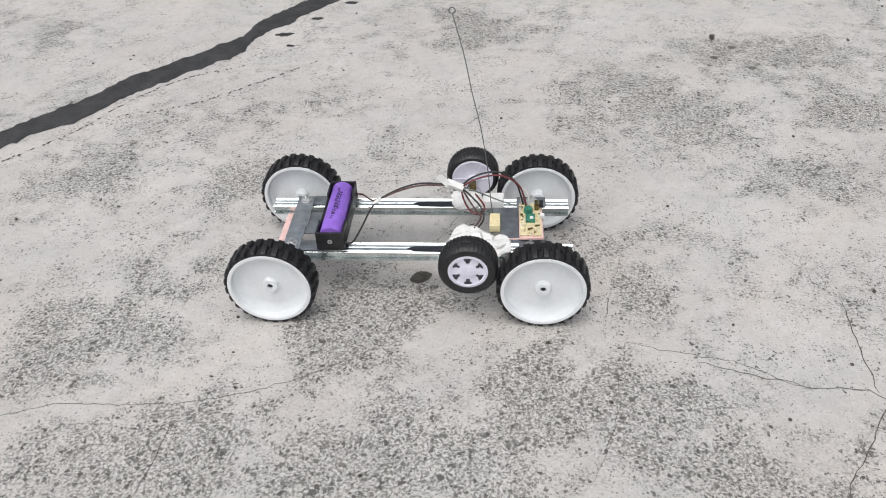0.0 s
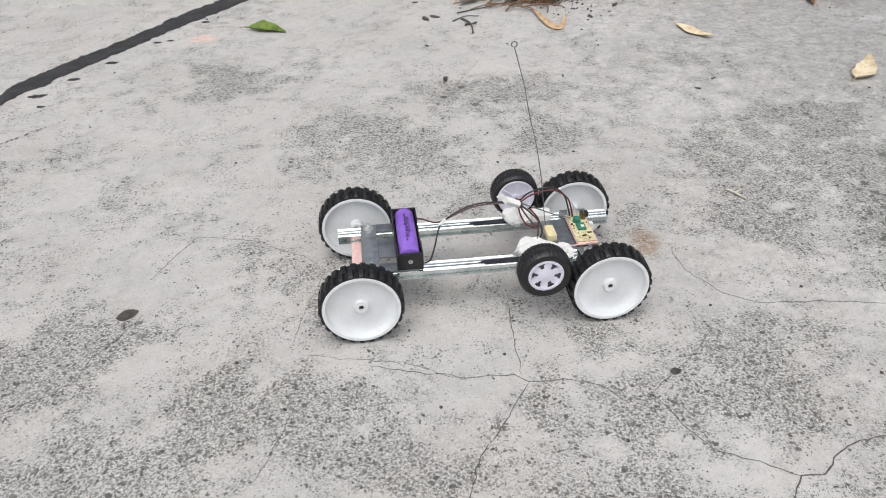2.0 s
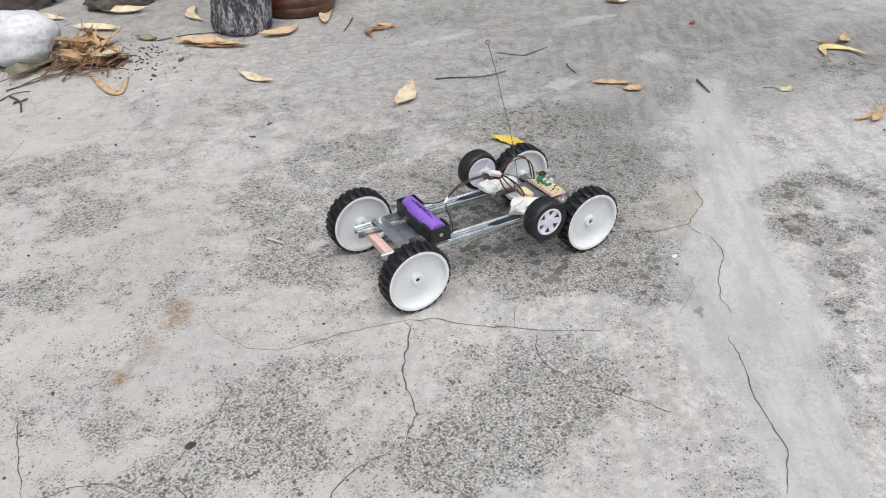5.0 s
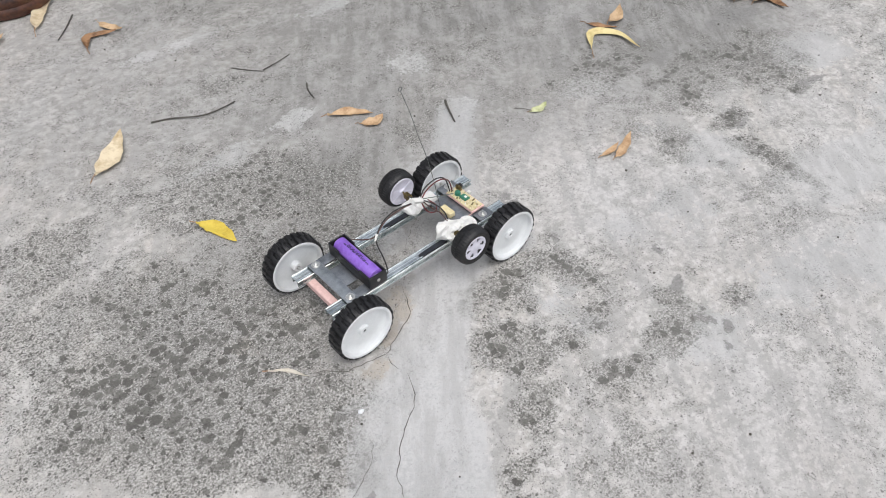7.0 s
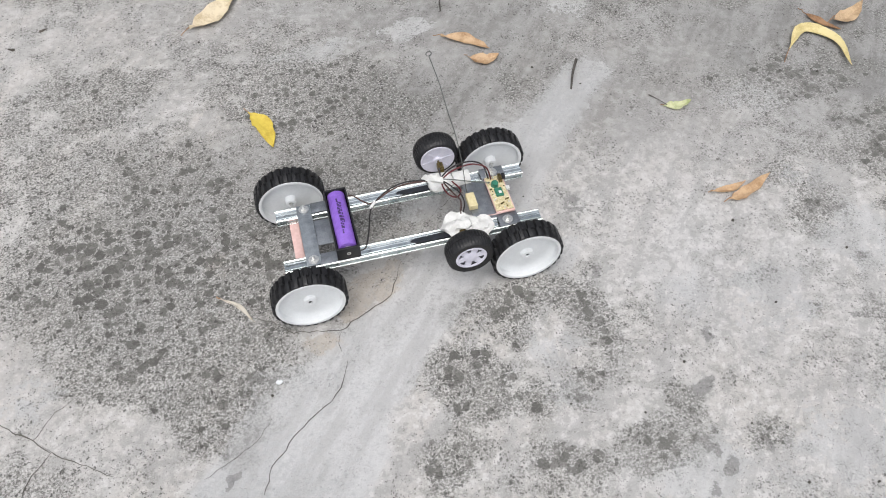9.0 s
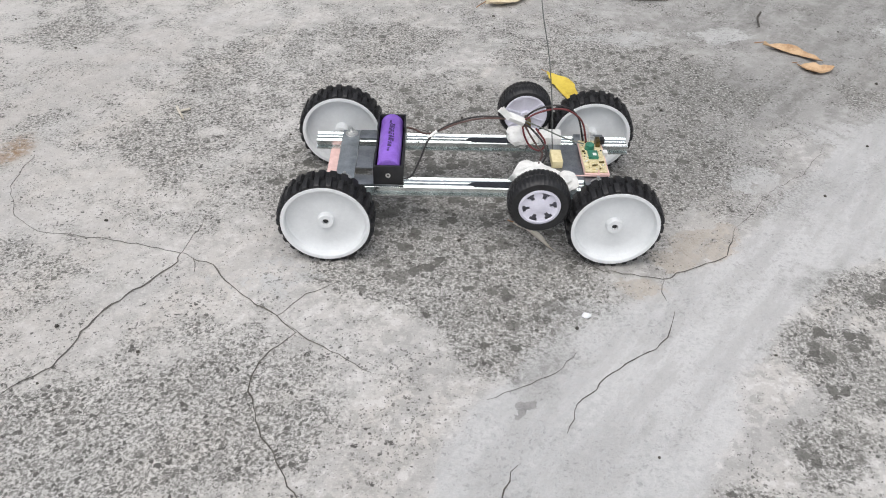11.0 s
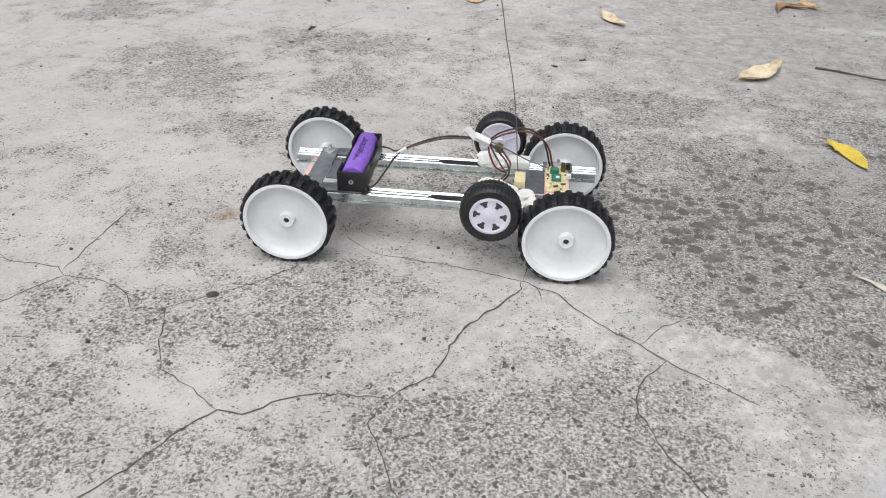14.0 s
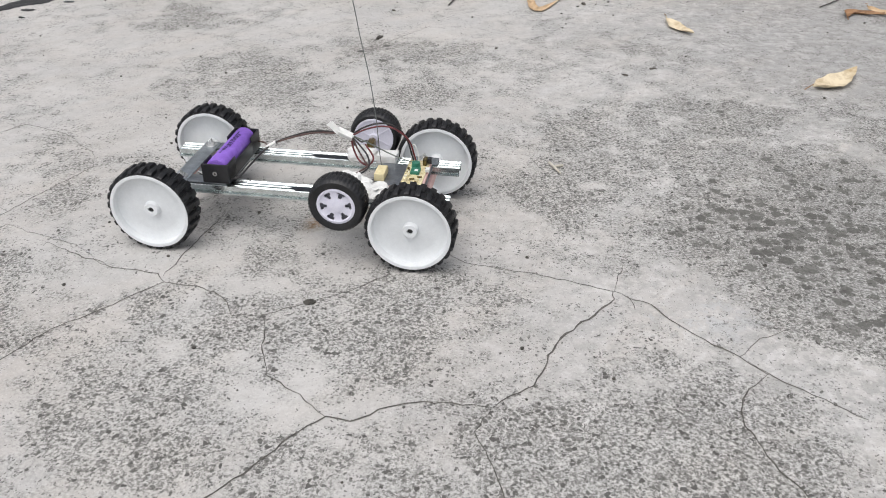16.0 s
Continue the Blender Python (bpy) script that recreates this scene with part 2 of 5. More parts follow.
RED_WIRE = varied("red_wire", (0.09, 0.016, 0.018), (0.17, 0.03, 0.032), 0.42, 300)
BLACK_WIRE = varied("black_wire", (0.012, 0.011, 0.011), (0.03, 0.026, 0.026), 0.42, 300)
BROWN_WIRE = varied("brown_wire", (0.06, 0.03, 0.024), (0.11, 0.06, 0.05), 0.45, 300)
GREEN_WIRE = varied("grey_green_wire", (0.10, 0.12, 0.10), (0.2, 0.22, 0.19), 0.45, 300)
STEEL_WIRE = varied("antenna_wire", (0.07, 0.075, 0.07), (0.14, 0.15, 0.14), 0.45, 300)
BRASS = varied("brass_gear", (0.05, 0.04, 0.02), (0.24, 0.18, 0.07), 0.4, 400, 0.8)
WALL = varied("reflection_wall_dark", (0.055, 0.06, 0.05), (0.13, 0.13, 0.115), 0.9, 3, 0, 0.5, 0.004)
TAR = varied("old_bitumen", (0.016, 0.017, 0.018), (0.055, 0.055, 0.056), 0.62, 45, 0, 0.7, 0.002)
CRACK = varied("crack_shadow", (0.06, 0.056, 0.05), (0.17, 0.16, 0.14), 0.95, 120)
HOLE = varied("dark_hole", (0.05, 0.047, 0.04), (0.12, 0.11, 0.095), 0.95, 150, 0, 0.8, 0.002)
RUST = varied("rust_mark", (0.22, 0.13, 0.055), (0.33, 0.22, 0.11), 0.9, 120)
TAN_CEMENT = varied("tan_cement", (0.27, 0.235, 0.18), (0.40, 0.35, 0.28), 0.9, 60, 0, 0.6, 0.001)
STONE = varied("pale_stone", (0.40, 0.42, 0.44), (0.76, 0.77, 0.78), 0.85, 14, 0, 0.6, 0.003)
BARK = varied("dark_bark", (0.045, 0.04, 0.036), (0.16, 0.14, 0.12), 0.9, 40, 0, 0.9, 0.004)


def stump_material():
    m, n, l, b = mat("mottled_stump", (0.2, 0.2, 0.21), 0.9, 0, 0.3)
    c = n.new("ShaderNodeTexCoord").outputs["Object"]
    s = n.new("ShaderNodeMapping")
    s.inputs["Scale"].default_value = (1.0, 1.0, 0.4)
    l.new(c, s.inputs["Vector"])
    streaks, flecks = noise_tex(n, l, 90, 5, 0.7, s.outputs[0]), noise_tex(n, l, 330, 4, 0.7, s.outputs[0])
    both = calc(n, l, "ADD", calc(n, l, "MULTIPLY", streaks, 0.6), calc(n, l, "MULTIPLY", flecks, 0.4))
    l.new(ramp(n, l, both, (0.45, (0.05, 0.05, 0.06)), (0.51, (0.13, 0.13, 0.145)), (0.57, (0.42, 0.415, 0.42))), b.inputs["Base Color"])
    bump(n, l, b, both, 0.9, 0.004)
    return m


STUMP = stump_material()
GLAZE = varied("brown_glaze", (0.03, 0.013, 0.01), (0.14, 0.055, 0.03), 0.32, 22, 0, 0.3, 0.001)
PINK_MARK = varied("pale_pink", (0.50, 0.36, 0.30), (0.70, 0.58, 0.52), 0.85, 120)
BRICK_RED = varied("brick_red", (0.25, 0.07, 0.04), (0.42, 0.13, 0.08), 0.85, 200)
TWIG = varied("grey_twig", (0.05, 0.046, 0.04), (0.13, 0.12, 0.105), 0.9, 200, 0, 0.6, 0.0006)
STRAW = varied("brown_straw", (0.12, 0.07, 0.045), (0.26, 0.17, 0.11), 0.85, 120, 0, 0.5, 0.0006)


def leaf_material(name, dark, light):
    m, n, l, b = mat(name, light, 0.6, 0, 0.3)
    c = n.new("ShaderNodeTexCoord").outputs["Object"]
    blotch, vein = noise_tex(n, l, 60, 5, 0.65, c), noise_tex(n, l, 500, 3, 0.6, c)
    both = calc(n, l, "ADD", calc(n, l, "MULTIPLY", blotch, 0.75), calc(n, l, "MULTIPLY", vein, 0.25))
    l.new(ramp(n, l, both, (0.34, dark), (0.55, light)), b.inputs["Base Color"])
    b.inputs["Subsurface Weight"].default_value = 0.0
    bump(n, l, b, vein, 0.4, 0.0005)
    return m


YELLOW_LEAF = leaf_material("yellow_leaf", (0.52, 0.36, 0.05), (0.68, 0.53, 0.09))
PALE_YELLOW_LEAF = leaf_material("pale_yellow_leaf", (0.52, 0.42, 0.18), (0.72, 0.62, 0.32))
CREAM_LEAF = leaf_material("cream_leaf", (0.46, 0.35, 0.20), (0.74, 0.64, 0.46))
TAN_LEAF = leaf_material("tan_leaf", (0.34, 0.22, 0.12), (0.62, 0.46, 0.29))
BROWN_LEAF = leaf_material("brown_leaf", (0.12, 0.06, 0.03), (0.36, 0.21, 0.11))
GREEN_LEAF = leaf_material("green_leaf", (0.05, 0.09, 0.012), (0.16, 0.23, 0.04))
PALE_GREEN_LEAF = leaf_material("pale_green_leaf", (0.30, 0.34, 0.14), (0.58, 0.60, 0.36))
WHITE_LEAF = leaf_material("bleached_leaf", (0.40, 0.36, 0.28), (0.60, 0.56, 0.48))
OLIVE_LEAF = leaf_material("olive_grey_leaf", (0.13, 0.12, 0.075), (0.30, 0.28, 0.19))
ORANGE_LEAF = leaf_material("orange_tan_leaf", (0.34, 0.20, 0.10), (0.58, 0.41, 0.25))


# ---- mesh helpers ----
def part(name, bm, material, parent=None, label="", smooth=True):
    me = bpy.data.meshes.new(name)
    bmesh.ops.recalc_face_normals(bm, faces=bm.faces)
    bm.to_mesh(me)
    bm.free()
    me.materials.append(material)
    if smooth:
        me.polygons.foreach_set("use_smooth", [True] * len(me.polygons))
        me.set_sharp_from_angle(angle=radians(38))
    ob = new(name, me)
    if parent is not None:
        ob.parent = parent
    if label:
        ob["label"] = label
    return ob


def box(bm, x0, x1, y0, y1, z0, z1, bevel=0.0, m=None):
    made = bmesh.ops.create_cube(bm, size=1.0)["verts"]
    for v in made:
        v.co = Vector(((x0 + x1) / 2 + v.co.x * (x1 - x0), (y0 + y1) / 2 + v.co.y * (y1 - y0), (z0 + z1) / 2 + v.co.z * (z1 - z0)))
    if bevel:
        edges = {e for v in made for e in v.link_edges}
        made = bmesh.ops.bevel(bm, geom=list(edges), offset=bevel, segments=2, affect="EDGES", profile=0.6)["verts"]
    if m is not None:
        bmesh.ops.transform(bm, matrix=m, verts=made)
    return made


def lathe(bm, profile, n=64, closed=True):
    """Turns a profile of (radius, y) round the y axis; closed: the profile is a loop."""
    rings = []
    for r, y in profile:
        if r < 1e-6:
            rings.append([bm.verts.new((0, y, 0))])
        else:
            rings.append([bm.verts.new((r * math.cos(2 * math.pi * k / n), y, r * math.sin(2 * math.pi * k / n))) for k in range(n)])
    for i in range(len(rings) if closed else len(rings) - 1):
        a, b = rings[i], rings[(i + 1) % len(rings)]
        for k in range(n):
            j = (k + 1) % n
            face = [a[k % len(a)], a[j % len(a)], b[j % len(b)], b[k % len(b)]]
            face = list(dict.fromkeys(face))
            if len(face) > 2:
                bm.faces.new(face)


def cylinder(bm, p, q, r0, r1=None, n=20):
    p, q = Vector(p), Vector(q)
    r1 = r0 if r1 is None else r1
    m = Matrix.Translation((p + q) / 2) @ (q - p).to_track_quat("Z", "Y").to_matrix().to_4x4()
    return bmesh.ops.create_cone(bm, cap_ends=True, segments=n, radius1=r0, radius2=r1, depth=(q - p).length, matrix=m)["verts"]


def spline(points, n):
    """Catmull-Rom through points."""
    pts = [Vector(p) for p in points]
    pts = [2 * pts[0] - pts[1], *pts, 2 * pts[-1] - pts[-2]]
    out = []
    for i in range(1, len(pts) - 2):
        a, b, c, d = pts[i - 1:i + 3]
        for k in range(n):
            s = k / n
            out.append(0.5 * (2 * b + (c - a) * s + (2 * a - 5 * b + 4 * c - d) * s * s + (3 * b - a - 3 * c + d) * s ** 3))
    return out + [pts[-2]]


def tube(bm, points, radius, n=6, sides=8, taper=1.0):
    path = spline(points, n)
    rings = []
    up = Vector((0.13, 0.31, 0.94))
    for i, p in enumerate(path):
        d = (path[min(i + 1, len(path) - 1)] - path[max(i - 1, 0)]).normalized()
        a = d.cross(up).normalized()
        b = d.cross(a)
        r = radius * (1 + (taper - 1) * i / (len(path) - 1))
        rings.append([bm.verts.new(p + r * (a * math.cos(2 * math.pi * k / sides) + b * math.sin(2 * math.pi * k / sides))) for k in range(sides)])
    for a, b in zip(rings, rings[1:]):
        for k in range(sides):
            bm.faces.new((a[k], a[(k + 1) % sides], b[(k + 1) % sides], b[k]))
    bm.faces.new(rings[0])
    bm.faces.new(rings[-1])


def lumpy(bm, centre, radii, amount, scale, seed=0, detail=3, flat=None):
    verts = bmesh.ops.create_icosphere(bm, subdivisions=detail, radius=1.0)["verts"]
    for v in verts:
        k = 1 + amount * noise.fractal(v.co * scale + Vector((seed, seed * 0.7, 0)), 1.0, 2.1, 4)
        v.co = Vector(centre) + Vector((v.co.x * radii[0], v.co.y * radii[1], v.co.z * radii[2])) * k
        if flat is not None:
            v.co.z = max(v.co.z, flat)
    return verts


# ---- the ground ----
# centre x, centre y, half-lengths, strength of each mould patch
STAINS_WEST = [(0.63, 0.27, 0.06, 0.05, 0.75), (0.69, 0.27, 0.07, 0.045, 0.6), (0.36, 0.27, 0.12, 0.08, 0.40), (0.50, 0.22, 0.10, 0.05, 0.40), (0.25, 0.33, 0.10, 0.06, 0.35), (0.56, 0.40, 0.07, 0.05, 0.40), (0.72, 0.35, 0.05, 0.05, 0.35), (-0.32, 0.48, 0.06, 0.06, 0.6), (-0.38, 0.74, 0.04, 0.03, 0.5), (-0.24, 0.71, 0.03, 0.03, 0.5), (-0.08, 0.51, 0.06, 0.05, 0.6), (0.06, 0.415, 0.035, 0.025, 0.9), (0.21, 0.84, 0.09, 0.08, 0.6)]
STAINS_WEST += [(0.44, 0.93, 0.05, 0.07, 0.5), (0.03, 1.10, 0.06, 0.06, 0.4), (-0.26, 0.57, 0.05, 0.04, 0.4), (-0.25, 0.37, 0.08, 0.04, 0.5), (-0.04, 0.35, 0.12, 0.04, 0.5), (0.054, 0.42, 0.03, 0.025, 0.9), (0.12, 0.395, 0.07, 0.035, 0.6), (0.195, 0.88, 0.07, 0.05, 0.6), (-0.30, 0.475, 0.07, 0.035, 0.6), (0.15, 0.52, 0.03, 0.03, 0.6), (0.70, 0.71, 0.11, 0.13, 0.4), (0.51, 0.36, 0.07, 0.045, 0.5), (0.46, 0.84, 0.05, 0.05, 0.5)]
STAINS_MIDDLE = [
    (0.82, 0.57, 0.09, 0.10, 0.8), (0.86, 0.44, 0.07, 0.05, 0.6),
    (0.94, 0.35, 0.035, 0.035, 0.5), (0.95, 0.53, 0.08, 0.08, 0.8), (0.40, 0.98, 0.10, 0.06, 0.4), (0.36, 0.70, 0.05, 0.04, 0.4),
    (1.07, 0.76, 0.11, 0.08, 0.6), (0.93, 0.41, 0.07, 0.04, 0.6), (0.79, 0.82, 0.08, 0.06, 0.4), (0.88, 0.66, 0.09, 0.07, 0.6),
    (1.06, 0.60, 0.07, 0.07, 0.5),
]
STAINS_EAST = [
    (1.150, 0.345, 0.030, 0.045, 0.85), (1.120, 0.275, 0.030, 0.030, 0.7), (1.190, 0.312, 0.030, 0.022, 0.7), (1.167, 0.425, 0.022, 0.018, 0.6),
    (1.225, 0.405, 0.045, 0.022, 0.75), (1.300, 0.375, 0.020, 0.040, 0.75), (1.262, 0.320, 0.020, 0.016, 0.5), (1.205, 0.235, 0.045, 0.022, 0.8),
    (1.310, 0.235, 0.040, 0.018, 0.8), (1.350, 0.268, 0.016, 0.026, 0.75), (1.080, 0.225, 0.030, 0.020, 0.5), (1.400, 0.215, 0.016, 0.012, 0.6),
    (1.66, 0.66, 0.10, 0.05, 0.6), (1.78, 0.55, 0.13, 0.05, 0.7), (1.69, 0.44, 0.03, 0.02, 0.9), (1.66, 0.345, 0.013, 0.05, 0.9),
    (1.58, 0.47, 0.02, 0.03, 0.6), (1.85, 0.47, 0.06, 0.04, 0.6),
]
DAMP = [(1.3, 1.08, 0.45, 0.26, 0.48), (1.86, 0.68, 0.26, 0.15, 0.95), (1.45, 0.74, 0.25, 0.14, 0.60), (1.10, 0.61, 0.10, 0.09, 0.85), (1.20, 0.73, 0.12, 0.08, 0.9), (0.97, 0.63, 0.14, 0.10, 0.60), (0.88, 0.54, 0.12, 0.09, 0.35), (1.35, 0.90, 0.30, 0.12, 0.75), (1.50, 0.77, 0.16, 0.10, 0.6), (1.80, 0.72, 0.26, 0.13, 0.85)]
DAMP += [(1.6, 1.05, 0.45, 0.22, 0.8), (1.15, 1.25, 0.3, 0.15, 0.35), (1.33, 0.78, 0.14, 0.10, 0.75), (1.0, 1.7, 0.6, 0.25, 0.5), (1.9, 1.2, 0.35, 0.2, 0.95), (1.65, 0.95, 0.25, 0.14, 0.95), (1.62, 0.80, 0.10, 0.09, 0.8), (1.35, 1.30, 0.35, 0.12, 0.7), (1.33, 0.66, 0.10, 0.06, 0.5), (1.66, 0.70, 0.10, 0.08, 0.75)]

# thin pale cement skin, and dark worn scuffs
PALE = [(0.95, 0.345, 0.018, 0.026, 0.8), (1.246, 0.362, 0.03, 0.02, 0.65), (1.392, 0.388, 0.04, 0.04, 0.6), (0.74, 0.42, 0.04, 0.03, 0.5), (1.285, 0.465, 0.030, 0.018, 0.9), (1.156, 0.556, 0.035, 0.026, 0.7), (1.26, 0.65, 0.035, 0.026, 0.6), (0.99, 0.394, 0.045, 0.02, 0.6), (1.95, 0.47, 0.08, 0.05, 0.95), (1.61, 0.41, 0.05, 0.045, 0.8), (1.72, 0.275, 0.12, 0.05, 0.9), (1.59, 0.64, 0.05, 0.04, 0.55)]
PALE += [(1.34, 0.205, 0.05, 0.03, 0.8), (1.48, 0.36, 0.05, 0.06, 0.6), (1.21, 0.865, 0.06, 0.018, 0.75), (1.08, 0.85, 0.07, 0.018, 0.7), (1.46, 1.11, 0.10, 0.025, 0.65), (1.43, 0.87, 0.035, 0.04, 0.65), (1.16, 1.17, 0.10, 0.02, 0.65), (1.50, 0.20, 0.10, 0.05, 0.7), (1.60, 0.50, 0.04, 0.03, 0.6), (1.24, 0.31, 0.03, 0.03, 0.6), (1.95, 0.30, 0.10, 0.06, 0.8), (1.62, 0.16, 0.12, 0.05, 0.8)]
SCUFF = [(1.657, 0.348, 0.010, 0.034, 1.0), (1.689, 0.427, 0.024, 0.014, 0.9), (1.712, 0.45, 0.014, 0.012, 0.8), (1.574, 0.464, 0.009, 0.018, 0.7), (1.855, 0.419, 0.055, 0.013, 0.8), (1.85, 0.51, 0.05, 0.018, 0.8), (1.81, 0.575, 0.08, 0.03, 0.8), (1.683, 0.57, 0.03, 0.014, 0.7), (1.553, 0.319, 0.016, 0.010, 0.6), (1.406, 0.221, 0.008, 0.007, 0.9), (1.363, 0.209, 0.008, 0.010, 0.9), (1.600, 0.452, 0.018, 0.004, 0.8), (1.74, 0.62, 0.06, 0.02, 0.7), (1.08, 0.665, 0.06, 0.03, 0.45)]
SCUFF += [(1.19, 0.675, 0.03, 0.014, 0.55), (1.33, 0.523, 0.025, 0.02, 0.55), (1.95, 0.62, 0.10, 0.03, 0.75), (1.398, 0.338, 0.007, 0.006, 1.0), (1.358, 0.281, 0.009, 0.008, 1.0), (1.601, 0.389, 0.008, 0.007, 0.9), (1.338, 0.191, 0.008, 0.007, 0.9), (1.314, 0.432, 0.006, 0.006, 0.9), (1.418, 0.255, 0.005, 0.004, 0.9), (1.371, 0.289, 0.008, 0.006, 0.9), (1.352, 0.228, 0.006, 0.007, 0.9), (1.302, 0.394, 0.006, 0.006, 0.9), (1.277, 0.419, 0.005, 0.005, 0.9), (0.926, 0.298, 0.007, 0.006, 1.0)]
RUSTY = [(0.481, 0.588, 0.010, 0.020, 0.9), (0.470, 0.570, 0.010, 0.010, 0.8), (0.406, 0.514, 0.009, 0.012, 1.0), (0.44, 0.545, 0.012, 0.02, 0.4), (0.425, 0.53, 0.006, 0.006, 0.6)]


TAN = [(1.090, 0.468, 0.028, 0.020, 1.0), (1.112, 0.485, 0.014, 0.014, 0.9), (1.062, 0.448, 0.020, 0.012, 0.9), (1.027, 0.415, 0.024, 0.012, 1.0), (0.93, 0.54, 0.03, 0.03, 0.55), (0.30, 0.60, 0.10, 0.05, 0.2), (0.75, 0.70, 0.12, 0.10, 0.25)]


def axis(lo, hi, step, far):
    fine = np.arange(lo, hi + step / 2, step)
    out, d = [], step
    x = hi
    while x < far:
        d *= 1.35
        x += d
        out.append(x)
    left, d, x = [], step, lo
    while x > -far:
        d *= 1.35
        x -= d
        left.append(x)
    return np.array(left[::-1] + list(fine) + out)


def wobble(x, y, scale, seed, octaves=4):
    """Smooth value noise, -1 to 1, on arrays."""
    rng = np.random.RandomState(seed)
    total, amp, norm = np.zeros_like(x), 1.0, 0.0
    for o in range(octaves):
        table = rng.rand(256, 256) * 2 - 1
        u, v = x * scale * 2 ** o + 57.3 * o, y * scale * 2 ** o + 13.7 * o
        i, j = np.floor(u).astype(int), np.floor(v).astype(int)
        f, g = u - i, v - j
        f, g = f * f * (3 - 2 * f), g * g * (3 - 2 * g)
        i, j, i1, j1 = i % 256, j % 256, (i + 1) % 256, (j + 1) % 256
        total += amp * (table[i, j] * (1 - f) * (1 - g) + table[i1, j] * f * (1 - g) + table[i, j1] * (1 - f) * g + table[i1, j1] * f * g)
        norm += amp
        amp *= 0.55
    return total / norm


def blobs(x, y, spots, seed, warp=0.035):
    rate = 0.5 / warp
    wx, wy = x + warp * wobble(x, y, rate, seed), y + warp * wobble(x, y, rate, seed + 1)
    out = np.zeros_like(x)
    for cx, cy, rx, ry, s in spots:
        d = np.sqrt(((wx - cx) / rx) ** 2 + ((wy - cy) / ry) ** 2)
        out = np.maximum(out, s * np.clip(1.55 - d, 0, 1))
    return out


def ground():
    xs, ys = axis(-0.9, 2.4, 0.008, 60.0), axis(-0.3, 2.0, 0.008, 60.0)
    x, y = np.meshgrid(xs, ys)
    nx, ny = len(xs), len(ys)
    z = np.zeros_like(x)
    co = np.stack([x, y, z], -1).reshape(-1, 3)
    idx = np.arange(nx * ny).reshape(ny, nx)
    faces = np.stack([idx[:-1, :-1], idx[:-1, 1:], idx[1:, 1:], idx[1:, :-1]], -1).reshape(-1, 4)
    me = bpy.data.meshes.new("ground")
    me.vertices.add(len(co))
    me.vertices.foreach_set("co", co.ravel())
    me.loops.add(faces.size)
    me.loops.foreach_set("vertex_index", faces.ravel())
    me.polygons.add(len(faces))
    me.polygons.foreach_set("loop_start", np.arange(0, faces.size, 4))
    me.update(calc_edges=True)
    stain = blobs(x, y, STAINS_WEST + STAINS_MIDDLE + STAINS_EAST, 3)
    blotch = 0.85 * blobs(x, y, STAINS_MIDDLE + STAINS_EAST, 3)
    stain = np.clip(stain + 0.42 * np.clip(wobble(x, y, 7, 11) + 0.22, 0, 1), 0, 1)
    # smooth cement: a smeared band running north-east, and the repaired field east of it
    ax, ay, dx, dy = 0.955, 0.262, 0.612, 0.791
    across = (x - ax) * dy - (y - ay) * dx + 0.02 * wobble(x, y, 9, 21)
    along = (x - ax) * dx + (y - ay) * dy
    u, v = x - 1.0488, y - 0.3816
    side, run = 0.7026 * u - 0.7116 * v + 0.007 * wobble(x, y, 22, 61), 0.7116 * u + 0.7026 * v + 0.01 * wobble(x, y, 30, 62)
    west_edge = np.interp(run, (-0.37, -0.27, -0.20, -0.16, -0.05, 0.03, 0.10, 0.33, 0.51), (0.03, 0.0, -0.045, -0.05, -0.048, -0.028, -0.016, -0.027, -0.014))
    east_edge = np.interp(run, (-0.37, -0.19, -0.14, -0.05, -0.02, 0.11, 0.16, 0.20, 0.28, 0.41, 0.53), (0.10, 0.085, 0.098, 0.078, 0.058, 0.052, 0.060, 0.086, 0.053, 0.036, 0.036))
    band = np.clip(0.5 + np.minimum(side - west_edge, east_edge - side) / 0.020, 0, 1) * np.clip((0.56 - run) / 0.06, 0, 1) * np.clip((run + 0.8) / 0.3, 0, 1)
    pale = np.maximum(blobs(x, y, PALE, 71, 0.02), 0.95 * band)
    field = np.clip((across - 0.10) / 0.12, 0, 1) * np.clip(0.7 + 1.2 * wobble(x, y, 7, 31), 0, 1) * 0.5
    smooth = np.clip(np.maximum(band, field), 0, 1)
    flank = 0.45 * np.clip(1.5 - np.abs(across + 0.085) / 0.055, 0, 1) * np.clip((along + 0.05) / 0.2, 0, 1) * np.clip((0.95 - along) / 0.3, 0, 1)
    damp = np.maximum(blobs(x, y, DAMP, 41), flank)
    for name, values in (("stain", stain), ("smooth", smooth), ("damp", damp), ("blotch", blotch), ("tan", blobs(x, y, TAN, 51, 0.012)), ("pale", pale), ("flaked", np.clip((x - 0.45) / 0.5, 0, 1)), ("rust", blobs(x, y, RUSTY, 91, 0.008)), ("scuff", blobs(x, y, SCUFF, 81, 0.009))):
        me.attributes.new(name, "FLOAT", "POINT").data.foreach_set("value", values.ravel().astype(np.float32))
    me.materials.append(CONCRETE)
    return tagged(new("ground", me), "pale weathered concrete yard with dark mould patches", "ground", kind="structure")


ground()


def wall_for_reflections():
    """An unseen wall, added so the rails have something dark to reflect."""
    bm = bmesh.new()
    box(bm, -5.0, 7.0, 4.4, 4.6, 0.0, 2.7, 0.01)
    tagged(part("reflection_wall", bm, WALL), "plain dark unseen wall, added to darken the steel reflections", "wall", kind="structure")


wall_for_reflections()


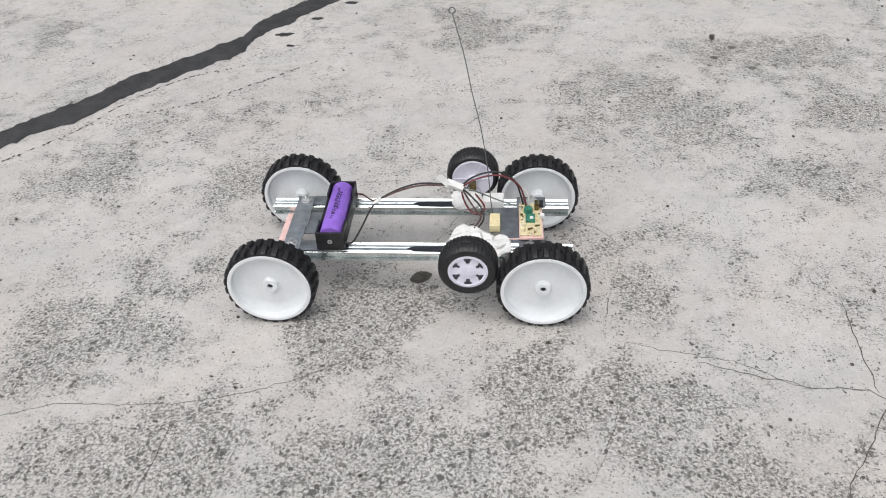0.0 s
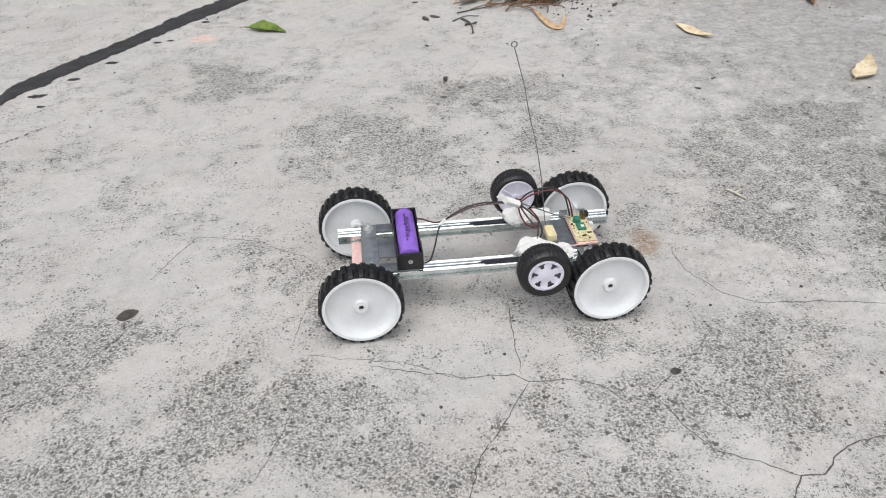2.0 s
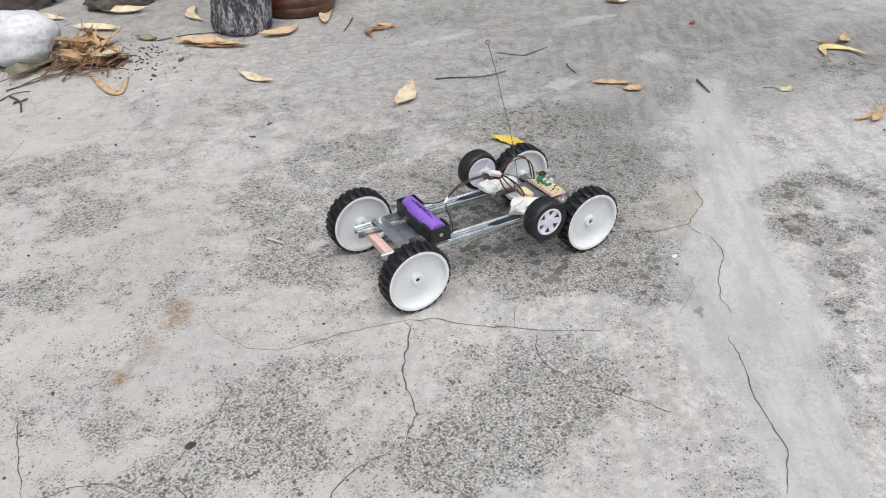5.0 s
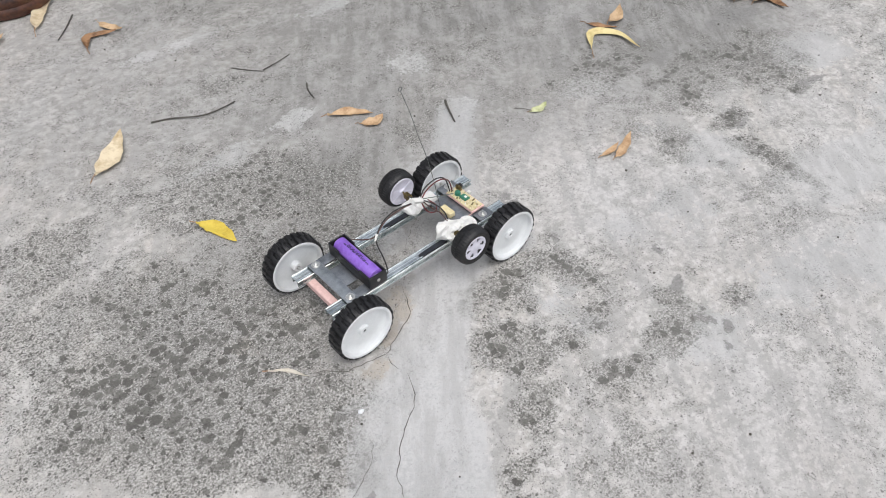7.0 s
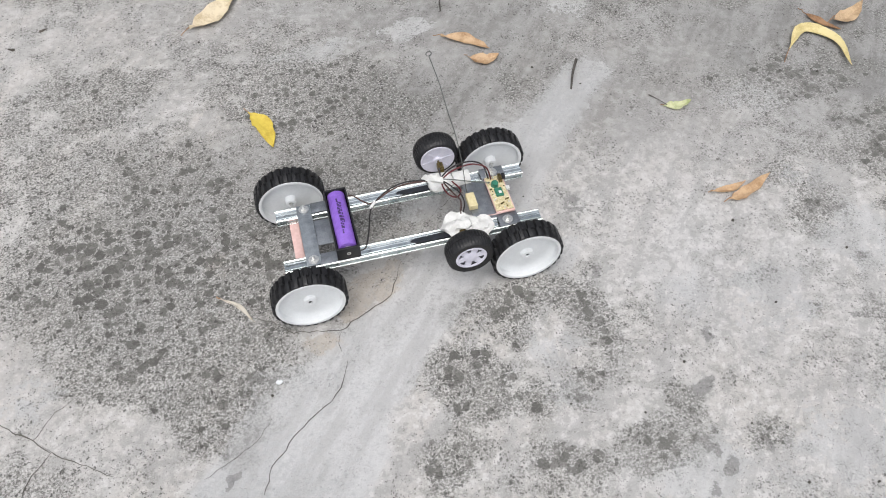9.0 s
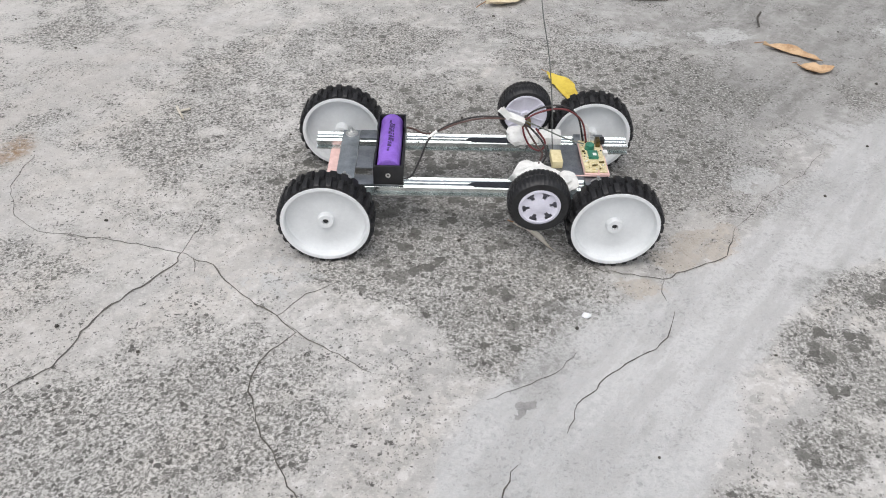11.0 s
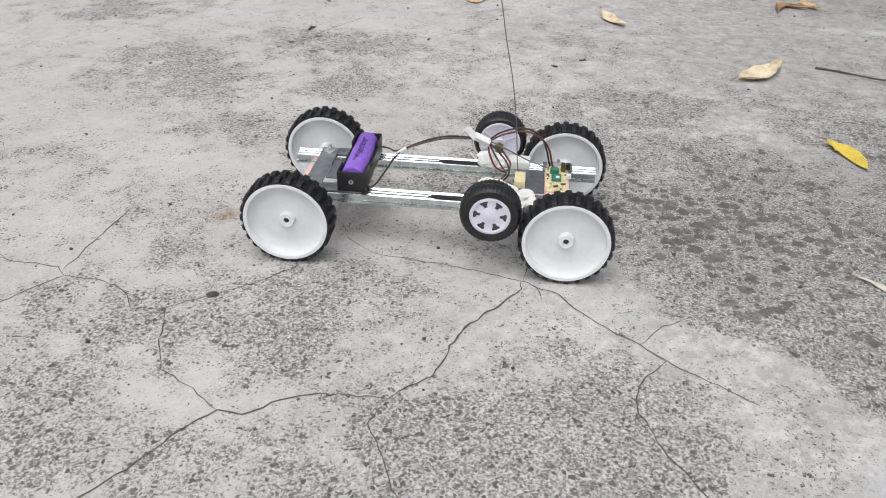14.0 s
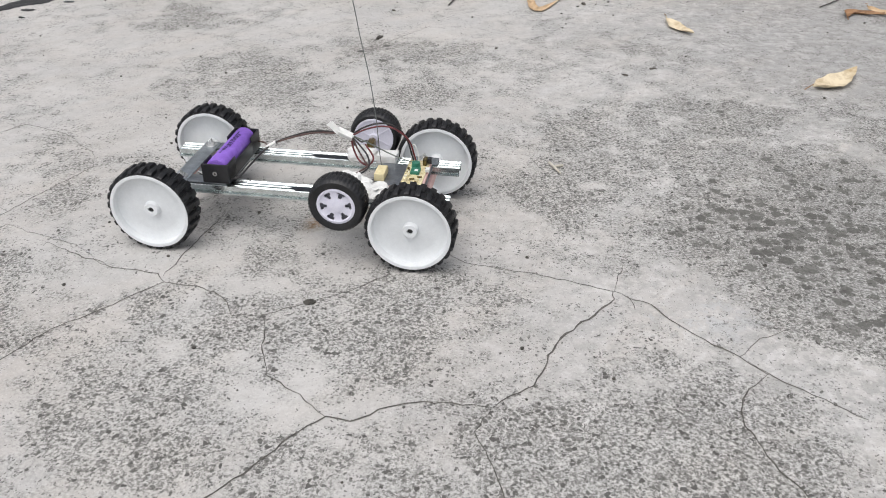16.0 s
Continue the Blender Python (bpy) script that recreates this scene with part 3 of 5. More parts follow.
# ---- cracks, tar joint, chips ----
def crack(points, width, seed):
    """A jagged dark split in the cement, tapering to its ends."""
    rng = random.Random(seed)
    pts = [Vector((x, y, 0)) for x, y in points]
    path = []
    for a, b in zip(pts, pts[1:]):
        steps = max(2, int((b - a).length / 0.006))
        side = Vector((-(b - a).y, (b - a).x, 0)).normalized()
        for k in range(steps):
            s = k / steps
            path.append(a.lerp(b, s) + side * (rng.uniform(-1, 1) * 0.0011 + (0.002 * noise.noise(a.lerp(b, s) * 60) if 0 < k else 0)))
    path.append(pts[-1])
    bm = bmesh.new()
    rows = []
    for i, p in enumerate(path):
        d = (path[min(i + 1, len(path) - 1)] - path[max(i - 1, 0)]).normalized()
        side = Vector((-d.y, d.x, 0))
        ends = min(1, 0.35 + min(i, len(path) - 1 - i) / 6)
        w = 0.52 * width * ends * rng.uniform(0.5, 1.35) / 2
        rows.append([bm.verts.new(p + side * w + Vector((0, 0, 0.0005))), bm.verts.new(p + Vector((0, 0, 0.0002))), bm.verts.new(p - side * w + Vector((0, 0, 0.0005)))])
    for a, b in zip(rows, rows[1:]):
        bm.faces.new((a[0], a[1], b[1], b[0]))
        bm.faces.new((a[1], a[2], b[2], b[1]))
    return tagged(part("crack", bm, CRACK), "thin dark crack in the concrete", "crack", kind="structure")


crack([(0.4, 0.165), (0.43, 0.202), (0.446, 0.222), (0.461, 0.25), (0.481, 0.276), (0.498, 0.274), (0.513, 0.288), (0.536, 0.298), (0.56, 0.301), (0.586, 0.301)], 0.0022, 0)
crack([(0.586, 0.301), (0.598, 0.314), (0.612, 0.326), (0.618, 0.347), (0.626, 0.377), (0.648, 0.407), (0.668, 0.436), (0.668, 0.446)], 0.0028, 1)
crack([(0.668, 0.446), (0.678, 0.442), (0.696, 0.433), (0.715, 0.41), (0.737, 0.39), (0.754, 0.378), (0.771, 0.362)], 0.002, 2)
crack([(0.771, 0.362), (0.755, 0.345), (0.746, 0.322), (0.75, 0.302), (0.759, 0.279), (0.774, 0.254), (0.8, 0.21)], 0.0018, 3)
crack([(0.76, 0.3752), (0.7704, 0.3648), (0.796, 0.3448), (0.8264, 0.3264)], 0.0014, 4)
crack([(0.754, 0.378), (0.773, 0.402), (0.797, 0.417)], 0.0012, 5)
crack([(0.678, 0.442), (0.682, 0.435), (0.684, 0.424)], 0.0018, 6)
crack([(0.668, 0.446), (0.63, 0.456), (0.583, 0.465), (0.546, 0.47)], 0.0013, 7)
crack([(0.586, 0.301), (0.578, 0.278), (0.585, 0.262), (0.594, 0.245), (0.601, 0.228), (0.62, 0.18)], 0.0013, 8)
crack([(0.481, 0.276), (0.458, 0.293), (0.43, 0.309), (0.418, 0.334), (0.407, 0.376)], 0.0015, 9)
crack([(0.407, 0.376), (0.382, 0.37), (0.367, 0.39), (0.346, 0.402), (0.311, 0.404), (0.301, 0.415), (0.254, 0.42), (0.183, 0.446)], 0.0014, 10)
crack([(0.407, 0.376), (0.435, 0.396), (0.462, 0.416), (0.488, 0.444)], 0.0012, 11)
crack([(0.311, 0.404), (0.286, 0.37), (0.256, 0.333), (0.243, 0.304), (0.23, 0.26)], 0.0014, 12)
crack([(0.318, 0.52), (0.312, 0.462), (0.307, 0.412)], 0.0013, 13)
crack([(0.668, 0.446), (0.673, 0.469), (0.678, 0.495)], 0.0012, 14)
crack([(0.92, 0.255), (0.906, 0.226), (0.874, 0.183), (0.86, 0.154), (0.849, 0.128), (0.81, 0.099)], 0.0018, 15)

def faint_crack(points, width, seed):
    crack(points, width, seed)["label"] = "faint hairline crack in the concrete"


faint_crack([(-0.344, 0.404), (-0.306, 0.414), (-0.216, 0.412), (-0.178, 0.419), (-0.136, 0.431), (-0.103, 0.448), (-0.069, 0.462)], 0.0008, 60)
faint_crack([(-0.216, 0.412), (-0.212, 0.389), (-0.215, 0.358), (-0.221, 0.331)], 0.0008, 61)
faint_crack([(-0.034, 0.548), (-0.033, 0.526), (-0.058, 0.494), (-0.062, 0.466)], 0.0009, 62)
faint_crack([(0.132, 0.469), (0.123, 0.437), (0.116, 0.403), (0.105, 0.373), (0.086, 0.335)], 0.0007, 63)
faint_crack([(0.132, 0.469), (0.17, 0.457), (0.211, 0.446), (0.254, 0.42)], 0.0006, 64)
faint_crack([(0.102, 0.366), (0.129, 0.355), (0.164, 0.341), (0.19, 0.33)], 0.0006, 65)
faint_crack([(-0.02, 0.608), (0.019, 0.678), (0.077, 0.66), (0.129, 0.622), (0.15, 0.589), (0.125, 0.516), (0.114, 0.48)], 0.0007, 66)
faint_crack([(0.411, 1.118), (0.359, 1.024), (0.328, 0.925)], 0.0006, 67)
faint_crack([(0.96, 0.462), (0.981, 0.452), (1.0, 0.435), (1.022, 0.431), (1.046, 0.426), (1.064, 0.437), (1.078, 0.444), (1.103, 0.456), (1.112, 0.474), (1.12, 0.493)], 0.0016, 68)
faint_crack([(1.046, 0.426), (1.042, 0.412), (1.043, 0.402)], 0.0013, 69)
faint_crack([(1.046, 0.392), (1.04, 0.372), (1.03, 0.358), (1.007, 0.342), (0.985, 0.325), (0.964, 0.302), (0.954, 0.279)], 0.0014, 70)
faint_crack([(0.969, 0.349), (0.952, 0.33), (0.934, 0.318), (0.904, 0.305)], 0.0009, 71)
faint_crack([(1.24, 0.62), (1.204, 0.574), (1.165, 0.545), (1.14, 0.512), (1.12, 0.493)], 0.0006, 72)
faint_crack([(0.546, 0.47), (0.52, 0.49), (0.5, 0.53), (0.502, 0.58)], 0.0007, 73)


def ragged_sheet(name, left, right, height, material, seed, amount=0.004, step=0.008):
    """A low sheet between two edges, with uneven borders and a domed top."""
    rng = random.Random(seed)

    def resample(points, n):
        pts = [Vector((x, y, 0)) for x, y in points]
        run = [0.0]
        for a, b in zip(pts, pts[1:]):
            run.append(run[-1] + (b - a).length)
        out = []
        for k in range(n):
            s = run[-1] * k / (n - 1)
            i = max(j for j in range(len(pts) - 1) if run[j] <= s)
            out.append(pts[i].lerp(pts[i + 1], (s - run[i]) / max(1e-6, run[i + 1] - run[i])))
        return out

    length = sum((Vector(b) - Vector(a)).length for a, b in zip(left, left[1:]))
    n = max(6, int(length / step))
    bm = bmesh.new()
    rows = []
    for a, b in zip(resample(left, n), resample(right, n)):
        d = (b - a).normalized()
        a2 = a - d * amount * (noise.noise(a * 40) + 0.6 * rng.uniform(-1, 1))
        b2 = b + d * amount * (noise.noise(b * 40 + Vector((5, 0, 0))) + 0.6 * rng.uniform(-1, 1))
        a2, b2 = a2.lerp(b2, 0.07), b2.lerp(a2, 0.07)
        row = [bm.verts.new(a2 + Vector((0, 0, 0.0003)))]
        for s in (0.1, 0.35, 0.65, 0.9):
            p = a2.lerp(b2, s)
            row.append(bm.verts.new(p + Vector((0, 0, height * (0.8 + 0.4 * noise.noise(p * 60))))))
        rows.append(row + [bm.verts.new(b2 + Vector((0, 0, 0.0003)))])
    for a, b in zip(rows, rows[1:]):
        for k in range(5):
            bm.faces.new((a[k], a[k + 1], b[k + 1], b[k]))
    return part(name, bm, material)


tagged(ragged_sheet("tar_joint",
                    [(-0.80, 0.55), (-0.65, 0.72), (-0.540, 0.840), (-0.495, 0.896), (-0.458, 0.932), (-0.430, 0.978), (-0.370, 1.036), (-0.306, 1.104), (-0.285, 1.169), (-0.242, 1.222), (-0.145, 1.343), (-0.070, 1.455), (0.005, 1.535), (0.115, 1.67), (0.40, 2.0)],
                    [(-0.77, 0.49), (-0.62, 0.66), (-0.519, 0.793), (-0.494, 0.827), (-0.456, 0.849), (-0.440, 0.872), (-0.421, 0.907), (-0.371, 0.958), (-0.323, 1.006), (-0.290, 1.034), (-0.283, 1.087), (-0.244, 1.135), (-0.182, 1.220), (-0.050, 1.387), (0.025, 1.47), (0.150, 1.645), (0.45, 1.97)],
                    0.0022, TAR, 5, 0.0060, 0.006), "black bitumen joint line across the concrete", "tar line", kind="structure")


def dashes(points, seed):
    """A broken row of small tar drips."""
    rng = random.Random(seed)
    bm = bmesh.new()
    for p in spline([(x, y, 0) for x, y in points], 14):
        if rng.random() < 0.75:
            d = Vector((0.62, 0.78, 0)) if rng.random() < 2 else None
            q = p + Vector((rng.uniform(-1, 1), rng.uniform(-1, 1), 0)) * 0.0015
            verts = bmesh.ops.create_circle(bm, cap_ends=True, segments=7, radius=1.0)["verts"]
            a, b = rng.uniform(0.0014, 0.0032), rng.uniform(0.0009, 0.0018)
            for v in verts:
                s = 1 + rng.uniform(-0.3, 0.3)
                v.co = q + d * v.co.x * a * s + Vector((-d.y, d.x, 0)) * v.co.y * b * s + Vector((0, 0, 0.0006))
    return tagged(part("tar_drips", bm, TAR), "broken row of black tar drips on concrete", "tar drips", kind="stuff")


dashes([(-0.506, 0.771), (-0.449, 0.831), (-0.406, 0.906), (-0.351, 0.966), (-0.284, 0.998)], 1)
for x, y, s in ((-0.245, 1.10, 0.012), (-0.205, 1.155, 0.009), (-0.16, 1.215, 0.010), (-0.10, 1.295, 0.008), (-0.08, 1.30, 0.006), (-0.515, 0.75, 0.010), (-0.23, 1.06, 0.006), (-0.03, 1.385, 0.007)):
    bm = bmesh.new()
    lumpy(bm, (x, y, 0.0002), (s * 0.8, s * 0.4, 0.0010), 1.0, 2.2, int(1000 * s) + int(50 * x), 3, 0.0)
    tagged(part("tar_splash", bm, TAR), "small black tar splash beside the joint", "tar splash", kind="structure")
dashes([(-0.446, 0.858), (-0.338, 0.888), (-0.258, 0.944), (-0.187, 1.006)], 2)


def chip(points, name, label, material):
    bm = bmesh.new()
    c = sum((Vector((x, y, 0)) for x, y in points), Vector()) / len(points)
    ring = spline([(x, y, 0.0006) for x, y in points + points[:1]], 5)[:-1]
    outer = [bm.verts.new(p + (p - c) * 0.12 * noise.noise(p * 300)) for p in ring]
    mid = bm.verts.new(c + Vector((0, 0, 0.0003)))
    for a, b in zip(outer, outer[1:] + outer[:1]):
        bm.faces.new((a, b, mid))
    return tagged(part(name, bm, material), label, "chip", kind="structure")


chip([(-0.044, 0.551), (-0.037, 0.562), (-0.025, 0.560), (-0.027, 0.551), (-0.036, 0.546)], "chipped_hole", "dark chipped hole in the concrete", HOLE)
chip([(0.429, 0.3955), (0.435, 0.400), (0.440, 0.396), (0.434, 0.3915)], "chipped_hole", "small dark chip in the concrete", HOLE)


# ---- the toy car ----
R, RIM = 0.0372, 0.0343
SR, SRIM = 0.0238, 0.0158
BASE = 0.2198
HUB_Z = R


def big_tyre_mesh():
    bm = bmesh.new()
    w = 0.0100
    count, per = 26, 10
    n = count * per
    across = [(-w, -1, 0.0), (-w * 0.97, -1, 0.55), (-w * 0.80, -1, 1.0), (-0.0003, -1, 1.0), (0.0003, 1, 1.0), (w * 0.80, 1, 1.0), (w * 0.97, 1, 0.55), (w, 1, 0.0)]
    rings = [[bm.verts.new(((RIM - 0.0012) * math.cos(2 * math.pi * k / n), -w, (RIM - 0.0012) * math.sin(2 * math.pi * k / n))) for k in range(n)]]
    for y, half, full in across:
        ring = []
        for k in range(n):
            phase = (k + 1.2 * half) % per
            raised = 1.0 if phase < 5.6 else 0.0
            r = RIM + 0.0002 + full * raised * (R - RIM - 0.0002)
            ring.append(bm.verts.new((r * math.cos(2 * math.pi * k / n), y * (1.05 if raised and full > 0 else 1.0), r * math.sin(2 * math.pi * k / n))))
        rings.append(ring)
    rings.append([bm.verts.new(((RIM - 0.0012) * math.cos(2 * math.pi * k / n), w, (RIM - 0.0012) * math.sin(2 * math.pi * k / n))) for k in range(n)])
    for a, b in zip(rings, rings[1:]):
        for k in range(n):
            bm.faces.new((a[k], a[(k + 1) % n], b[(k + 1) % n], b[k]))
    return bm


def big_rim_mesh():
    """A white dished disc, the same on both sides, with faint moulding rings."""
    w = 0.0099
    out = [(RIM - 0.0004, -w), (RIM - 0.0006, -w - 0.0005), (RIM - 0.0030, -w - 0.0005), (RIM - 0.0036, -w)]
    dish = [(RIM - 0.0042, -w + 0.0052), (RIM - 0.0064, -w + 0.0068), (RIM - 0.012, -w + 0.0073)]
    rings = []
    for k in range(8):
        r = 0.0200 - 0.0016 * k
        rings += [(r, -w + 0.0073), (r - 0.0005, -w + 0.00717)]
    near = out + dish + rings + [(0.0062, -w + 0.0071), (0.0, -w + 0.0071)]
    far = [(r, -y) for r, y in near[::-1]]
    bm = bmesh.new()
    lathe(bm, near + far, 72)
    return bm


def hub_mesh(y0, y1, r=0.0052, hole=0.0024):
    bm = bmesh.new()
    lathe(bm, [(hole, y0 + 0.002), (hole, y0), (r - 0.0006, y0), (r, y0 + 0.0006), (r + 0.0006, y1), (hole, y1)], 32)
    return bm


def small_tyre_mesh():
    bm = bmesh.new()
    w = 0.0098
    lathe(bm, [(SRIM, -w + 0.0008), (SRIM + 0.0015, -w), (SR - 0.0026, -w), (SR - 0.0008, -w + 0.0016), (SR, -w * 0.45), (SR, -0.0006), (SR - 0.0010, 0.0), (SR, 0.0006), (SR, w * 0.45), (SR - 0.0008, w - 0.0016), (SR - 0.0026, w), (SRIM + 0.0015, w), (SRIM, w - 0.0008)], 128)
    for v in bm.verts:
        r = math.hypot(v.co.x, v.co.z)
        if r > SR - 0.001:
            k = round(math.atan2(v.co.z, v.co.x) / (2 * math.pi / 128) + (1 if v.co.y > 0 else 0))
            grow = 1 - (0.028 if k % 3 == 0 else 0.0)
            v.co.x, v.co.z = v.co.x * grow, v.co.z * grow
    return bm


def small_rim_mesh():
    """Six-spoked toy rim with open windows between the spokes."""
    bm = bmesh.new()
    n, w = 72, 0.0090
    rad = [0.0, 0.0030, 0.0055, 0.0075, 0.0105, 0.0128, 0.0140, SRIM]
    ys = [-w - 0.0002, -w - 0.0004, -w + 0.0002, -w + 0.0008, -w + 0.0006, -w + 0.0004, -w - 0.0003, -w + 0.0002]
    rings = [[bm.verts.new((r * math.cos(2 * math.pi * k / n), y, r * math.sin(2 * math.pi * k / n))) for k in range(n)] if r else [bm.verts.new((0, y, 0))] for r, y in zip(rad, ys)]
    for i in range(len(rings) - 1):
        a, b = rings[i], rings[i + 1]
        for k in range(n):
            j = (k + 1) % n
            phase = k % 12
            if i == 3 and 4 <= phase <= 7 or i == 4 and 3 <= phase <= 8:
                continue
            face = list(dict.fromkeys([a[k % len(a)], a[j % len(a)], b[j], b[k]]))
            bm.faces.new(face)
    bmesh.ops.recalc_face_normals(bm, faces=bm.faces)
    made = bmesh.ops.solidify(bm, geom=list(bm.faces), thickness=0.0014)
    return bm


def small_back_mesh():
    """The closed white inner disc of the toy wheel, with ribs."""
    bm = bmesh.new()
    b = 0.0186
    lathe(bm, [(0.0, 0.0045), (SRIM - 0.0004, 0.0045), (SRIM - 0.0004, 0.0098), (b, 0.0099), (b, 0.0106), (b - 0.0014, 0.0108), (b - 0.0022, 0.0102), (0.0045, 0.0100), (0.0040, 0.0125), (0.0, 0.0125)], 48, False)
    for k in range(6):
        turn = Matrix.Rotation(math.pi * k / 3, 4, "Y")
        box(bm, 0.0035, b - 0.0016, 0.0096, 0.0107, -0.0005, 0.0005, 0, turn)
    return bm


# disc added behind the rim windows; its dark grey is their painted shade
def dark_disc_mesh():
    bm = bmesh.new()
    lathe(bm, [(0.0, -0.0055), (SRIM - 0.0003, -0.0055), (SRIM - 0.0003, 0.0040), (0.0, 0.0040)], 40, False)
    return bm


# black plug in the hub hole, standing in for the shade inside
def hub_hole_dark_mesh():
    bm = bmesh.new()
    lathe(bm, [(0.0, -0.0054), (0.0020, -0.0054), (0.0022, -0.0050), (0.0022, -0.0040), (0.0, -0.0040)], 20, False)
    return bm


MESHES = {}


def shared(name, make, material, parent, label="", m=None):
    """A part whose mesh is built once and then shared."""
    if name not in MESHES:
        ob = part(name, make(), material, parent, label)
        MESHES[name] = ob.data
    else:
        ob = new(name, MESHES[name])
        ob.parent = parent
        if label:
            ob["label"] = label
    if m is not None:
        ob.matrix_local = m
    return ob


car = tagged(new("toy_car"), "homemade toy car on two steel rails with white wheels", "toy car")
WHEELS = []


def big_wheel(x, y, far):
    wheel = shared("wheel", big_rim_mesh, WHITE, car, "white dished plastic wheel with black ribbed tyre")
    shared("tyre", big_tyre_mesh, RUBBER, wheel, "black ribbed rubber tyre")
    shared("hub", lambda: hub_mesh(-0.0066, -0.0020, 0.0062), WHITE, wheel, "raised round hub with axle hole", Matrix.Rotation(math.pi if far else 0, 4, "Z"))
    shared("hub_hole_dark", hub_hole_dark_mesh, BLACK, wheel, "black plug that gives the axle hole its shade", Matrix.Rotation(math.pi if far else 0, 4, "Z"))
    shared("hub_sleeve", lambda: hub_mesh(-0.0100, -0.0020, 0.0056), WHITE, wheel, "", Matrix.Rotation(0 if far else math.pi, 4, "Z"))
    WHEELS.append((wheel, x, y, HUB_Z, R, 1))


def small_wheel(x, y, far):
    wheel = new("drive_wheel")
    wheel.parent = car
    shared("drive_tyre", small_tyre_mesh, RUBBER, wheel, "smooth black drive tyre")
    turn = Matrix.Rotation(math.pi if far else 0, 4, "Z")
    shared("drive_rim", small_rim_mesh, LILAC, wheel, "white six-spoked rim", turn)
    shared("drive_rim_back", small_back_mesh, LILAC, wheel, "white ribbed inner disc", turn)
    shared("window_shade_disc", dark_disc_mesh, WELL, wheel, "", turn)
    WHEELS.append((wheel, x, y, 0.0556, SR, -1))


NEAR_Y, FAR_Y = 0.0030, 0.1330
for x in (0.0, BASE):
    big_wheel(x, NEAR_Y, False)
    big_wheel(x, FAR_Y, True)
small_wheel(0.1604, 0.0040, False)
small_wheel(0.1604, 0.1385, True)


def rail(y, label):
    """A rolled drawer-slide channel, open below, with two rounded ribs on top."""
    half = [(0.0, 0.0009), (0.0012, 0.0009), (0.0018, 0.0016), (0.0026, 0.0016), (0.0032, 0.0009), (0.0046, 0.0012), (0.0054, 0.0024), (0.0064, 0.0028), (0.0074, 0.0023),
            (0.0074, 0.0002), (0.0054, -0.0008), (0.0054, -0.0034), (0.0078, -0.0042), (0.0078, -0.0054), (0.0044, -0.0054)]
    prof = [(-a, b) for a, b in half[:0:-1]] + half
    bm = bmesh.new()
    xs = [-0.0178, 0.06, 0.14, 0.2455]
    rows = [[bm.verts.new((x, y + a, 0.0446 + b)) for a, b in prof] for x in xs]
    for p, q in zip(rows, rows[1:]):
        for k in range(len(prof) - 1):
            bm.faces.new((p[k], p[k + 1], q[k + 1], q[k]))
    bmesh.ops.recalc_face_normals(bm, faces=bm.faces)
    bmesh.ops.solidify(bm, geom=list(bm.faces), thickness=0.0007)
    return part("rail", bm, ZINC, car, label)


RAIL_N, RAIL_F = 0.0365, 0.1017
for y in (RAIL_N, RAIL_F):
    rail(y, "shiny galvanised steel channel rail")
    bm = bmesh.new()
    pts = [(0.108, 0.0), (0.114, 0.0030), (0.150, 0.0036), (0.150, -0.0036), (0.114, -0.0030)]
    low = [bm.verts.new((a, y - 0.0010 + b * 0.95, 0.0464)) for a, b in pts]
    top = [bm.verts.new((a, y - 0.0010 + b * 0.95, 0.0471)) for a, b in pts]
    bm.faces.new(top)
    bm.faces.new(low[::-1])
    for k in range(5):
        bm.faces.new((low[k], low[(k + 1) % 5], top[(k + 1) % 5], top[k]))
    part("tape_strip", bm, MARKER, car, "black tapered tape strip on the rail", False)

bm = bmesh.new()
box(bm, 0.0040, 0.0185, RAIL_N - 0.0062, RAIL_F + 0.0062, 0.0484, 0.0496, 0.0004)
part("cross_strap", bm, STRAP, car, "dull grey steel cross strap")
bm = bmesh.new()
box(bm, 0.0186, 0.0560, 0.054, 0.086, 0.0468, 0.0480, 0.0003)
box(bm, 0.0186, 0.0540, RAIL_N - 0.007, RAIL_N + 0.006, 0.0484, 0.0493, 0.0003)
box(bm, 0.0186, 0.0540, RAIL_F - 0.006, RAIL_F + 0.007, 0.0484, 0.0493, 0.0003)
box(bm, 0.0400, 0.0540, RAIL_N + 0.006, RAIL_F - 0.006, 0.0478, 0.0488, 0.0003)
part("rear_plate", bm, PLATE, car, "grey steel plate under the battery")
bm = bmesh.new()
box(bm, 0.1775, 0.2225, RAIL_N + 0.0070, RAIL_F - 0.0070, 0.0466, 0.0478, 0.0004)
box(bm, 0.2010, 0.2225, RAIL_N - 0.0070, RAIL_N + 0.0069, 0.0484, 0.0494, 0.0004)
box(bm, 0.2000, 0.2255, RAIL_F - 0.0069, RAIL_F + 0.0070, 0.0484, 0.0494, 0.0004)
part("front_plate", bm, PLATE, car, "grey steel plate under the circuit board")
for x in (0.0, BASE):
    bm = bmesh.new()
    box(bm, x - 0.0060, x + 0.0036, 0.026, 0.112, 0.0312, 0.0388, 0.0008)
    part("axle_block", bm, PINK, car, "pink foam axle block", False)
    bm = bmesh.new()
    cylinder(bm, (x, 0.0000, HUB_Z), (x, FAR_Y + 0.004, HUB_Z), 0.0014)
    part("axle", bm, BOLT, car, "thin steel axle")
